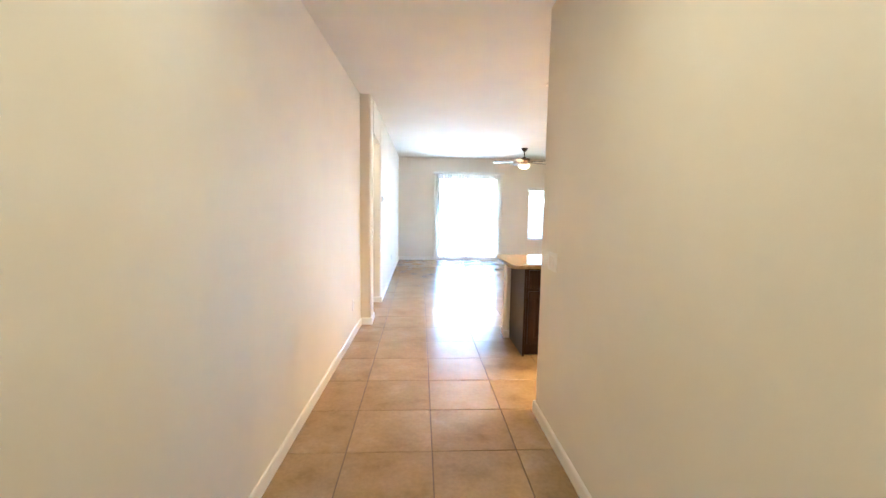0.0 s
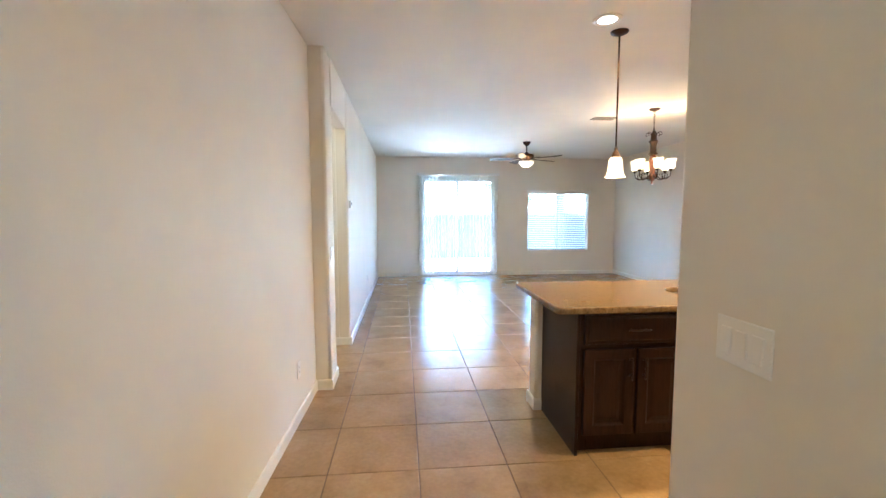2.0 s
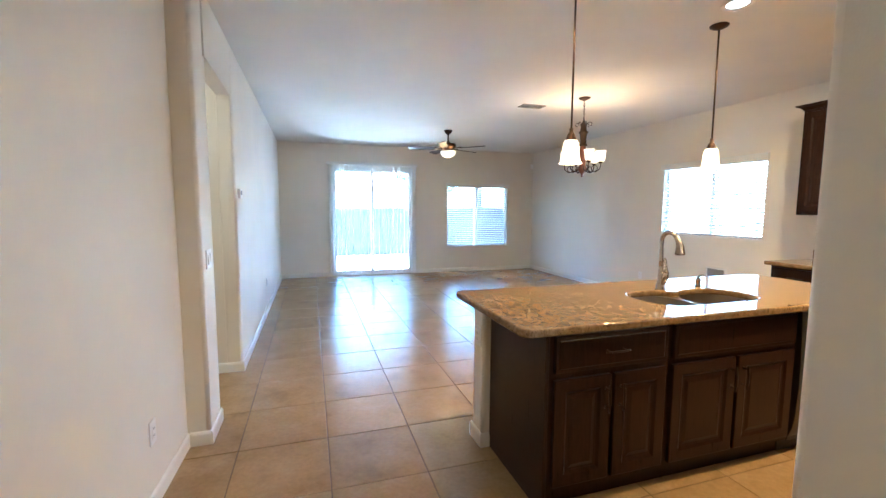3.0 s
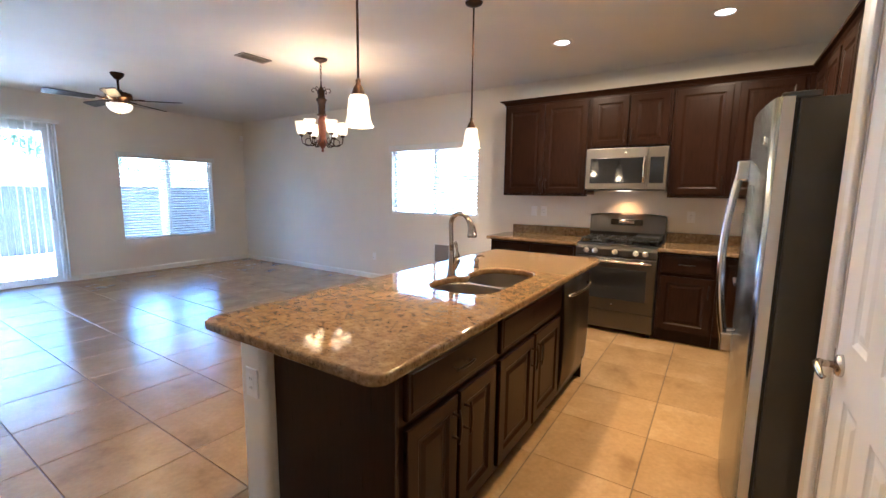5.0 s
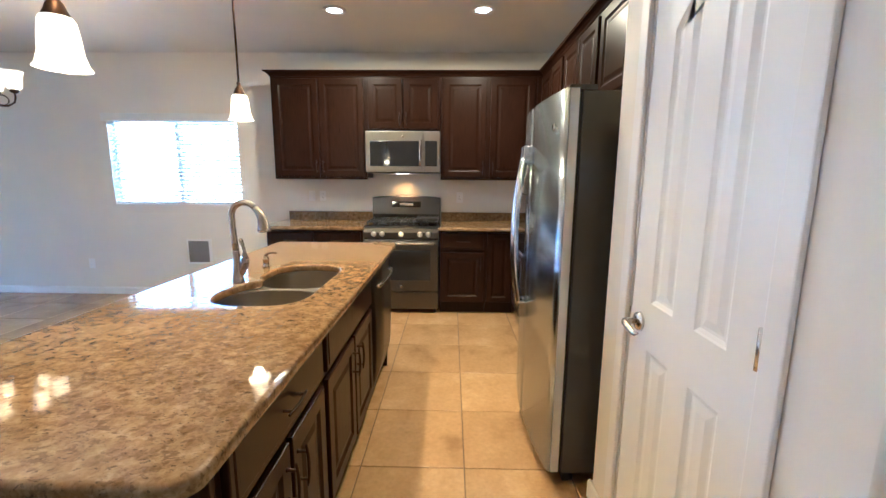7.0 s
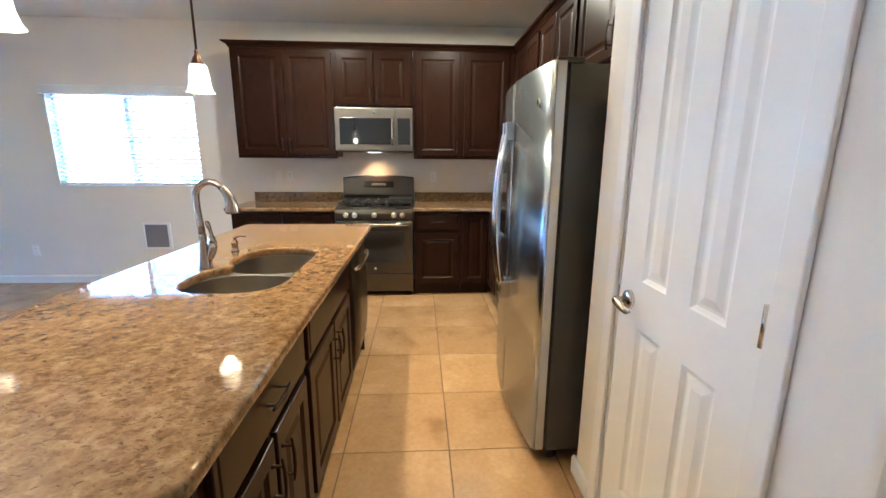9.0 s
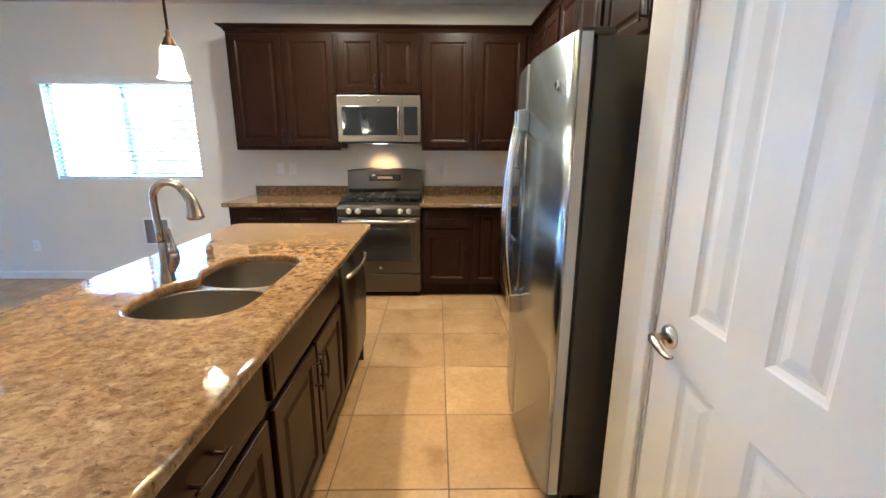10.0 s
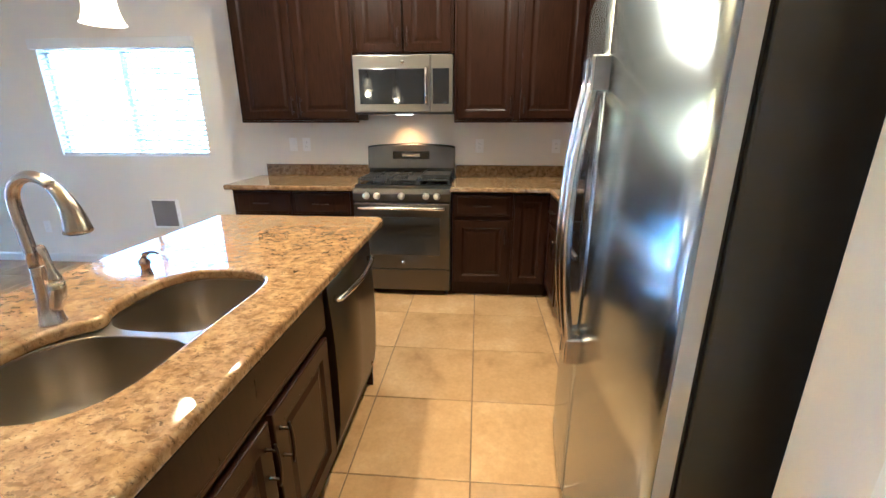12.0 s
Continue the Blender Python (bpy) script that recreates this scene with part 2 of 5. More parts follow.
def lathe(profile, centre=(0, 0, 0), seg=28, bm=None, axis="z"):
    """A body of revolution from (radius, height) pairs."""
    bm = bm or bmesh.new()
    rings = []
    for r, h in profile:
        ring = []
        for k in range(seg):
            a = 2 * math.pi * k / seg
            c, s = r * math.cos(a), r * math.sin(a)
            place = {"z": (c, s, h), "y": (c, h, s), "x": (h, c, s)}[axis]
            ring.append(bm.verts.new(Vector(place) + Vector(centre)))
        rings.append(ring)
    for low, high in zip(rings, rings[1:]):
        for k in range(seg):
            bm.faces.new((low[k], low[(k + 1) % seg], high[(k + 1) % seg], high[k])).smooth = True
    for ring, (r, h) in ((rings[0], profile[0]), (rings[-1], profile[-1])):
        if r > 0.0005:
            bm.faces.new(ring)
    return bm


def tube(points, radius, seg=10, bm=None, flat=1.0):
    """A round bar along points; radius may be a list. flat squeezes it sideways."""
    bm = bm or bmesh.new()
    points = [Vector(p) for p in points]
    radii = radius if isinstance(radius, (list, tuple)) else [radius] * len(points)
    rings, side = [], None
    for k, (p, r) in enumerate(zip(points, radii)):
        ahead = (points[min(k + 1, len(points) - 1)] - points[max(k - 1, 0)]).normalized()
        if side is None:
            side = ahead.orthogonal().normalized()
        side = (side - ahead * side.dot(ahead)).normalized()
        up = ahead.cross(side)
        rings.append([bm.verts.new(p + r * (math.cos(2 * math.pi * j / seg) * side + flat * math.sin(2 * math.pi * j / seg) * up)) for j in range(seg)])
    for low, high in zip(rings, rings[1:]):
        for j in range(seg):
            bm.faces.new((low[j], low[(j + 1) % seg], high[(j + 1) % seg], high[j])).smooth = True
    bm.faces.new(rings[0])
    bm.faces.new(rings[-1])
    return bm


def arc(centre, radius, a0, a1, count, plane="xz"):
    """Points on an arc, in degrees."""
    out = []
    for k in range(count):
        a = radians(a0 + (a1 - a0) * k / (count - 1))
        c, s = radius * math.cos(a), radius * math.sin(a)
        d = {"xz": (c, 0, s), "yz": (0, c, s), "xy": (c, s, 0)}[plane]
        out.append(Vector(centre) + Vector(d))
    return out


def plate(name, outlines, z0, z1, bevel, mat):
    """A flat slab with rounded edges from closed outlines; later ones are holes."""
    curve = bpy.data.curves.new(name, "CURVE")
    curve.dimensions, curve.fill_mode = "2D", "BOTH"
    curve.extrude, curve.bevel_depth, curve.bevel_resolution = (z1 - z0) / 2 - bevel, bevel, 3
    for outline in outlines:
        spline = curve.splines.new("POLY")
        spline.points.add(len(outline) - 1)
        for point, (x, y) in zip(spline.points, outline):
            point.co = (x, y, 0, 1)
        spline.use_cyclic_u = True
    ob = bpy.data.objects.new(name, curve)
    scene.collection.objects.link(ob)
    me = bpy.data.meshes.new_from_object(ob.evaluated_get(bpy.context.evaluated_depsgraph_get()))
    bpy.data.objects.remove(ob)
    bpy.data.curves.remove(curve)
    me.transform(Matrix.Translation((0, 0, (z0 + z1) / 2)))
    me.materials.clear()
    me.materials.append(mat)
    me.name = name
    return me


def rounded(x0, x1, y0, y1, r, steps=7):
    """A rectangle's outline with round corners."""
    out = []
    for cx, cy, a0 in ((x1 - r, y1 - r, 0), (x0 + r, y1 - r, 90), (x0 + r, y0 + r, 180), (x1 - r, y0 + r, 270)):
        for k in range(steps):
            a = radians(a0 + 90 * k / (steps - 1))
            out.append((cx + r * math.cos(a), cy + r * math.sin(a)))
    return out


def walling(us, vs, holes, t0, t1, along, corners=()):
    """A wall as one solid: u along it, v up, from t0 to t1 in thickness, with holes (u0, u1, v0, v1). corners: (u, t) of upright edges to round."""
    us = sorted({*us, *(h[0] for h in holes), *(h[1] for h in holes)})
    vs = sorted({*vs, *(h[2] for h in holes), *(h[3] for h in holes)})
    bm, verts = bmesh.new(), {}

    def at(u, t, v):
        key = (round(u, 4), round(t, 4), round(v, 4))
        if key not in verts:
            verts[key] = bm.verts.new((u, t, v) if along == "x" else (t, u, v))
        return verts[key]

    def solid(i, j):
        if not (0 <= i < len(us) - 1 and 0 <= j < len(vs) - 1):
            return False
        u, v = (us[i] + us[i + 1]) / 2, (vs[j] + vs[j + 1]) / 2
        return not any(a < u < b and c < v < d for a, b, c, d in holes)

    for i in range(len(us) - 1):
        for j in range(len(vs) - 1):
            if not solid(i, j):
                continue
            u0, u1, v0, v1 = us[i], us[i + 1], vs[j], vs[j + 1]
            for t in (t0, t1):
                bm.faces.new((at(u0, t, v0), at(u1, t, v0), at(u1, t, v1), at(u0, t, v1)))
            for (di, dj), (a, b) in (((-1, 0), ((u0, v0), (u0, v1))), ((1, 0), ((u1, v0), (u1, v1))), ((0, -1), ((u0, v0), (u1, v0))), ((0, 1), ((u0, v1), (u1, v1)))):
                if not solid(i + di, j + dj):
                    bm.faces.new((at(a[0], t0, a[1]), at(b[0], t0, b[1]), at(b[0], t1, b[1]), at(a[0], t1, a[1])))
    bmesh.ops.recalc_face_normals(bm, faces=bm.faces)
    edges = []
    for e in bm.edges:
        p, q = e.verts[0].co, e.verts[1].co
        if abs(p.z - q.z) > 0.01:
            u, t = (p.x, p.y) if along == "x" else (p.y, p.x)
            if any(abs(u - a) < 0.002 and abs(t - b) < 0.002 for a, b in corners):
                edges.append(e)
    if edges:
        for f in bmesh.ops.bevel(bm, geom=edges, offset=0.022, segments=5, affect="EDGES", profile=0.5)["faces"]:
            f.smooth = True
    return bm


# ---- the large structure ----
TOP = 2.708
WEST, EAST, NORTH, SOUTH = -0.69, 4.91, 11.22, 2.24
RIGHT, PANTRY, PANTRY_END = 0.71, 2.86, 1.812

# corridor's west wall, which runs very slightly out of true
corridor = walling((-1.5, 5.06), (0, TOP), [], -0.12, 0.0, "y")
setting("wall_west_corridor", corridor, WALL, "long cream painted plaster corridor wall", "wall").matrix_basis = Matrix.Translation((-0.822, 5.06, 0)) @ pose(0, 0, 0, 0, 0, -1.35) @ Matrix.Translation((0, -5.06, 0))
setting("wall_stub", walling((5.062, 5.36), (0, TOP), [], -0.96, -0.70, "y", ((5.062, -0.70), (5.36, -0.70))), WALL, "cream plaster pier with rounded corners beside a hall opening", "wall")
setting("wall_west", walling((5.36, 6.24, NORTH + 0.12), (0, TOP), [(5.3, 6.24, -0.1, 2.32)], WEST - 0.12, WEST, "y", ((6.24, WEST),)), WALL, "cream plaster living room wall with a hall opening", "wall")
setting("wall_hall_north", walling((-2.7, WEST - 0.122), (0, TOP), [], 6.242, 6.36, "x"), WALL, "cream plaster wall of the side hall", "wall")
setting("wall_hall_south", walling((-2.7, -0.962), (0, TOP), [], 4.95, 5.07, "x"), WALL, "cream plaster wall of the side hall", "wall")
setting("wall_hall_end", walling((4.95, 6.36), (0, TOP), [], -2.82, -2.702, "y"), WALL, "cream plaster end wall of the side hall", "wall")
setting("wall_corridor_east", walling((-1.5, PANTRY), (0, TOP), [], RIGHT, RIGHT + 0.12, "y", ((PANTRY, RIGHT),)), WALL, "cream plaster corridor wall with a rounded corner", "wall")
DOOR0, DOOR1, DOOR_TOP = 0.955, 1.585, 2.06
setting("wall_pantry", walling((RIGHT + 0.12, PANTRY_END), (0, TOP), [(DOOR0, DOOR1, -0.1, DOOR_TOP)], PANTRY - 0.12, PANTRY, "x", ((PANTRY_END, PANTRY),)), WALL, "cream plaster wall around the pantry door", "wall")
setting("wall_pantry_side", walling((1.4, PANTRY - 0.122), (0, TOP), [], PANTRY_END - 0.12, PANTRY_END, "y"), WALL, "cream plaster wall beside the refrigerator", "wall")
setting("wall_pantry_back", walling((RIGHT + 0.12, PANTRY_END - 0.12), (0, TOP), [], 1.28, 1.40, "x"), WALL, "plain plaster back wall of the pantry", "wall")
setting("wall_south", walling((PANTRY_END + 0.002, EAST), (0, TOP), [], SOUTH - 0.12, SOUTH, "x"), WALL, "cream plaster kitchen wall behind cabinets", "wall")
WINDOW_E = (5.880, 7.345, 1.06, 2.02)
setting("wall_east", walling((SOUTH - 0.12, NORTH + 0.12), (0, TOP), [WINDOW_E], EAST, EAST + 0.15, "y"), WALL, "cream plaster wall with one window", "wall")
SLIDER = (0.305, 2.025, 0.0, 2.285)
WINDOW_N = (2.79, 4.265, 0.555, 1.935)
setting("wall_north", walling((WEST, EAST), (0, TOP), [(SLIDER[0], SLIDER[1], -0.1, SLIDER[3]), WINDOW_N], NORTH, NORTH + 0.15, "x"), WALL, "cream plaster wall with sliding door and window", "wall")
setting("wall_entry", walling((-1.2, RIGHT + 0.12), (0, TOP), [], -1.62, -1.502, "x"), WALL, "plain cream plaster wall at the corridor's start", "wall")
setting("ceiling", box(-2.82, EAST + 0.15, -1.62, NORTH + 0.15, TOP + 0.001, TOP + 0.15), CEILING, "off-white textured plaster ceiling", "ceiling")
floor = setting("floor", box(-2.82, EAST + 0.12, -1.62, NORTH + 0.15, -0.12, -0.004), GROUT, "beige ceramic tile floor with brown grout", "floor")


def skirting(name, p, q, away):
    """A white baseboard from p to q on the floor; away points into the room."""
    p, q, away = Vector((*p, 0)), Vector((*q, 0)), Vector((*away, 0))
    bm = bmesh.new()
    shape = ((0.0005, 0.0), (0.013, 0.0), (0.013, 0.066), (0.009, 0.078), (0.004, 0.083), (0.0005, 0.083))
    ends = [[bm.verts.new(end + away * d + Vector((0, 0, h))) for d, h in shape] for end in (p, q)]
    for k in range(len(shape)):
        j = (k + 1) % len(shape)
        bm.faces.new((ends[0][k], ends[0][j], ends[1][j], ends[1][k]))
    bm.faces.new(ends[0])
    bm.faces.new(ends[1])
    return setting(name, bm, TRIM, "white painted wooden baseboard along the wall", "baseboard")


skirting("baseboard", (-0.9765, -1.5), (-0.8225, 5.06), (1, 0))
skirting("baseboard", (-0.81, 5.062), (-0.70, 5.062), (0, -1))
skirting("baseboard", (-0.70, 5.05), (-0.70, 5.36), (1, 0))
skirting("baseboard", (WEST, 6.24), (WEST, NORTH), (1, 0))
skirting("baseboard", (-2.7, 6.24), (WEST + 0.012, 6.24), (0, -1))
skirting("baseboard", (WEST, NORTH), (SLIDER[0] - 0.03, NORTH), (0, -1))
skirting("baseboard", (SLIDER[1] + 0.03, NORTH), (EAST, NORTH), (0, -1))
skirting("baseboard", (EAST, 5.36), (EAST, NORTH), (-1, 0))
skirting("baseboard", (RIGHT, -1.5), (RIGHT, PANTRY + 0.012), (-1, 0))
skirting("baseboard", (RIGHT - 0.012, PANTRY), (DOOR0 - 0.065, PANTRY), (0, 1))
skirting("baseboard", (DOOR1 + 0.065, PANTRY), (PANTRY_END + 0.012, PANTRY), (0, 1))
skirting("baseboard", (PANTRY_END, 2.3), (PANTRY_END, PANTRY + 0.012), (1, 0))


# ---- sliding door, windows and blinds ----
def bars(parent, rects, y0, y1, mat, name="frame"):
    """Upright and level bars in the local xz plane, one mesh each."""
    for x0, x1, z0, z1 in rects:
        part(name, box(x0, x1, y0, y1, z0, z1, 0.004), mat, parent)


def pane(parent, x0, x1, z0, z1, y):
    ob = part("pane", box(x0, x1, y - 0.003, y + 0.003, z0, z1), GLASS, parent)
    ob.visible_shadow = False
    return ob


def sliding_door():
    x0, x1, z0, z1 = SLIDER
    ob = thing("door_1", "white framed sliding glass patio door, closed", "sliding door", Matrix.Translation((x0, NORTH, 0)), "", "structure")
    w, mid = x1 - x0, (x1 - x0) * 0.487
    bars(ob, [(0, 0.04, 0, z1), (w - 0.04, w, 0, z1), (0.04, w - 0.04, z1 - 0.05, z1), (0.04, w - 0.04, 0.0, 0.035)], 0.045, 0.125, VINYL)
    bars(ob, [(0.04, 0.10, 0.035, z1 - 0.05), (mid - 0.03, mid + 0.03, 0.035, z1 - 0.05), (0.10, mid - 0.03, 0.035, 0.10), (0.10, mid - 0.03, z1 - 0.11, z1 - 0.05)], 0.09, 0.122, VINYL, "fixed_sash")
    bars(ob, [(mid - 0.028, mid + 0.032, 0.036, z1 - 0.052), (w - 0.10, w - 0.041, 0.036, z1 - 0.052), (mid + 0.032, w - 0.10, 0.036, 0.10), (mid + 0.032, w - 0.10, z1 - 0.11, z1 - 0.052)], 0.05, 0.085, VINYL, "sliding_sash")
    pane(ob, 0.09, mid - 0.02, 0.09, z1 - 0.10, 0.106)
    pane(ob, mid + 0.02, w - 0.09, 0.09, z1 - 0.10, 0.068)
    part("door_handle", box(w - 0.085, w - 0.06, 0.015, 0.05, 0.92, 1.14, 0.006), CHROME, ob)


def vertical_blind():
    x0, x1, z0, z1 = SLIDER
    ob = thing("vertical_blind", "white vinyl vertical blind, its slats turned open", "blind", Matrix.Translation((x0 - 0.09, NORTH, 2.30)))
    w = x1 - x0 + 0.16
    part("headrail", box(0, w, -0.095, -0.002, -0.005, 0.045, 0.004), BLIND, ob)
    slat = box(-0.044, 0.044, -0.0012, 0.0012, -2.24, -0.012)
    first = part("slat", slat, BLIND, ob, m=pose(0.05, -0.05, 0, 0, 0, 82))
    count = 24
    for k in range(1, count):
        o = new("slat", first.data)
        o.parent = ob
        o.matrix_basis = pose(0.05 + (w - 0.10) * k / (count - 1), -0.05, 0, 0, 0, 80 + random.uniform(-7, 7))


def slider_window(name, m, w, h, label):
    """A two-part window: the frame, a middle bar, two panes and a sill, in the local xz plane; +y is outside."""
    ob = thing(name, label, "window", m, "", "structure")
    bars(ob, [(0, 0.035, 0, h), (w - 0.035, w, 0, h), (0.035, w - 0.035, h - 0.035, h), (0.035, w - 0.035, 0, 0.035)], 0.07, 0.13, VINYL, "window_frame")
    bars(ob, [(w / 2 - 0.024, w / 2 + 0.024, 0.035, h - 0.035)], 0.075, 0.115, VINYL, "window_frame")
    pane(ob, 0.03, w / 2 - 0.02, 0.03, h - 0.03, 0.105)
    pane(ob, w / 2 + 0.02, w - 0.03, 0.03, h - 0.03, 0.09)
    screen = part("insect_screen", box(w / 2 + 0.024, w - 0.035, 0.1205, 0.1215, 0.035, h - 0.035), SCREEN, ob, "fine grey insect screen")
    part("screen_frame", box(w / 2 + 0.024, w / 2 + 0.040, 0.1165, 0.1255, 0.036, h - 0.036, 0.002), VINYL, screen)
    part("window_sill", box(0.001, w - 0.001, 0.002, 0.069, 0.0, 0.012, 0.003), TRIM, ob)


def slat_blind(name, m, w, h, label, tilt):
    """A two-inch slat blind hung before a window: headrail with valance, slats, bottom rail, cords and wand."""
    ob = thing(name, label, "blind", m)
    part("valance", box(-0.03, w + 0.03, -0.045, -0.004, -0.085, 0.0, 0.006), BLIND, ob)
    pitch = 0.044
    count = int((h - 0.10) / pitch)
    first = part("slat", box(0.006, w - 0.006, -0.024, 0.024, -0.0014, 0.0014), BLIND, ob, m=pose(0, 0.03, -0.11, tilt, 0, 0))
    for k in range(1, count):
        o = new("slat", first.data)
        o.parent = ob
        o.matrix_basis = pose(0, 0.03, -0.11 - pitch * k, tilt + random.uniform(-2, 2), 0, 0)
    part("bottom_rail", box(0.006, w - 0.006, 0.008, 0.052, -h + 0.008, -h + 0.028, 0.003), BLIND, ob)
    for f in (0.14, 0.5, 0.86):
        part("cord", tube([(w * f, 0.006, -0.08), (w * f, 0.006, -h + 0.02)], 0.0016, 6), BLIND, ob)
    part("wand", tube([(w * 0.93, -0.03, -0.08), (w * 0.935, -0.03, -h * 0.62)], 0.004, 8), PLASTIC, ob)


sliding_door()
vertical_blind()
slider_window("window_1", Matrix.Translation((WINDOW_N[0], NORTH, WINDOW_N[2])), WINDOW_N[1] - WINDOW_N[0], WINDOW_N[3] - WINDOW_N[2], "white vinyl two-pane sliding window in the living room")
slat_blind("window_blind", Matrix.Translation((WINDOW_N[0], NORTH, WINDOW_N[3] + 0.035)), WINDOW_N[1] - WINDOW_N[0], WINDOW_N[3] - WINDOW_N[2] + 0.02, "white slatted blind, lowered with its slats tilted", 28)
slider_window("window_2", pose(EAST, WINDOW_E[1], WINDOW_E[2], 0, 0, -90), WINDOW_E[1] - WINDOW_E[0], WINDOW_E[3] - WINDOW_E[2], "white vinyl two-pane sliding window beside the kitchen")
slat_blind("window_blind", pose(EAST, WINDOW_E[1], WINDOW_E[3] + 0.05, 0, 0, -90), WINDOW_E[1] - WINDOW_E[0], WINDOW_E[3] - WINDOW_E[2] + 0.04, "white slatted blind with a rounded valance, slats tilted", 22)


# ---- kitchen cabinets ----
def raised_panel(x0, x1, z0, z1, y, thick=0.02, rail=0.056):
    """A framed door with a raised middle field, its front facing -y at y."""
    bm = box(x0, x1, y, y + thick, z0, z1)
    bm.faces.ensure_lookup_table()
    bmesh.ops.recalc_face_normals(bm, faces=bm.faces)
    face = min(bm.faces, key=lambda f: f.calc_center_median().y)
    rim = list(face.edges)
    for inset, depth in ((rail, 0.0), (0.006, -0.004), (0.008, -0.005), (0.012, 0.0), (0.020, 0.006)):
        bmesh.ops.inset_region(bm, faces=[face], thickness=inset, depth=depth, use_even_offset=True)
    bmesh.ops.bevel(bm, geom=[e for e in rim if e.is_valid], offset=0.004, segments=2, affect="EDGES", profile=0.5)
    return bm


def slab_front(x0, x1, z0, z1, y, thick=0.02):
    """A drawer front with a stepped edge."""
    bm = box(x0, x1, y, y + thick, z0, z1)
    bmesh.ops.recalc_face_normals(bm, faces=bm.faces)
    face = min(bm.faces, key=lambda f: f.calc_center_median().y)
    rim = list(face.edges)
    bmesh.ops.inset_region(bm, faces=[face], thickness=0.018, depth=0.0, use_even_offset=True)
    bmesh.ops.inset_region(bm, faces=[face], thickness=0.005, depth=0.003, use_even_offset=True)
    bmesh.ops.bevel(bm, geom=[e for e in rim if e.is_valid], offset=0.004, segments=2, affect="EDGES", profile=0.5)
    return bm


def pull(parent, x, z, y, upright, length=0.135):
    """A slim bow handle before a front at y."""
    d = Vector((0, 0, 1)) if upright else Vector((1, 0, 0))
    mid, out, half = Vector((x, y, z)), Vector((0, -1, 0)), length / 2
    points = [mid + d * half * f + out * (0.033 - 0.006 * f * f) for f in (-1, -0.8, -0.5, -0.2, 0.2, 0.5, 0.8, 1)]
    bm = tube(points, [0.0036, 0.0046, 0.0052, 0.0054, 0.0054, 0.0052, 0.0046, 0.0036], 8)
    for f in (-0.68, 0.68):
        tube([mid + d * half * f, mid + d * half * f + out * 0.004, mid + d * half * f + out * 0.031], [0.0075, 0.0048, 0.0042], 8, bm)
    return part("handle", bm, PULL_METAL, parent, "dark bronze bow handle")


def door_leaf(parent, x0, x1, z0, z1, handle_x=None, handle_z=None, rail=0.056):
    leaf = part("door", raised_panel(x0, x1, z0, z1, -0.02, 0.0195, rail), ESPRESSO, parent)
    if handle_x is not None:
        pull(leaf, handle_x, handle_z, -0.02, True)
    return leaf


def drawer_front(parent, x0, x1, z0, z1, handled=True):
    leaf = part("drawer_front", slab_front(x0, x1, z0, z1, -0.02, 0.0195), ESPRESSO, parent)
    if handled:
        pull(leaf, (x0 + x1) / 2, (z0 + z1) / 2, -0.02, False)
    return leaf


BASE_TOP, TOE = 0.864, 0.10


def base_body(w, depth):
    """A cabinet's box over a set-back toe board."""
    bm = box(0, w, 0, depth, TOE, BASE_TOP)
    box(0.0, w, 0.055, depth, 0.0, TOE, bm=bm)
    return bm


def sink_body(w, depth):
    """A box under the sink, open at the top between its front and back boards."""
    bm = box(0, w, 0, depth, TOE, 0.60)
    box(0.0, w, 0.055, depth, 0.0, TOE, bm=bm)
    box(0, w, 0, 0.02, 0.6005, BASE_TOP, bm=bm)
    box(0, w, depth - 0.012, depth, 0.6005, BASE_TOP, bm=bm)
    return bm


def base_cabinet(m, w, depth, label, doors=2, drawers=1, false_front=False, group="", gap=0.022, flip=False, open_top=False):
    """A base unit with drawers over doors. Local x along the front, which faces -y."""
    ob = thing("base_cabinet", label, "cabinet", m, group)
    part("body", sink_body(w, depth) if open_top else base_body(w, depth), ESPRESSO, ob)
    split = 0.655
    step = (w - gap) / drawers if drawers else 0
    for k in range(drawers):
        drawer_front(ob, gap + step * k, step * (k + 1), split + 0.02, BASE_TOP - 0.018, not false_front)
    top = split - 0.012 if drawers else BASE_TOP - 0.018
    step = (w - gap) / doors
    for k in range(doors):
        x0, x1 = gap + step * k, step * (k + 1)
        right = k % 2 == 0 if doors > 1 else not flip
        door_leaf(ob, x0, x1, TOE + 0.03, top, x1 - 0.03 if right else x0 + 0.03, top - 0.11)
    return ob


# the island: units along its kitchen side
FACE, DEEP = 3.955, 0.595
ISLAND = "island cabinets"
base_cabinet(Matrix.Translation((0.905, FACE, 0)), 0.674, DEEP, "espresso wood island cabinet with one drawer over two doors", 2, 1, False, ISLAND, open_top=True)
base_cabinet(Matrix.Translation((1.580, FACE, 0)), 0.902, DEEP, "espresso wood sink cabinet with a false front over two doors", 2, 1, True, ISLAND, open_top=True)
panel = thing("end_panel", "espresso wood end panel closing the island", "panel", Matrix.Translation((0.886, FACE, 0)), ISLAND)
part("panel", box(0, 0.018, -0.002, DEEP, 0.0, BASE_TOP, 0.002), ESPRESSO, panel)
panel = thing("end_panel", "espresso wood panel beside the dishwasher", "panel", Matrix.Translation((3.085, FACE, 0)), ISLAND)
part("panel", box(0, 0.018, -0.002, DEEP, 0.0, BASE_TOP, 0.002), ESPRESSO, panel)

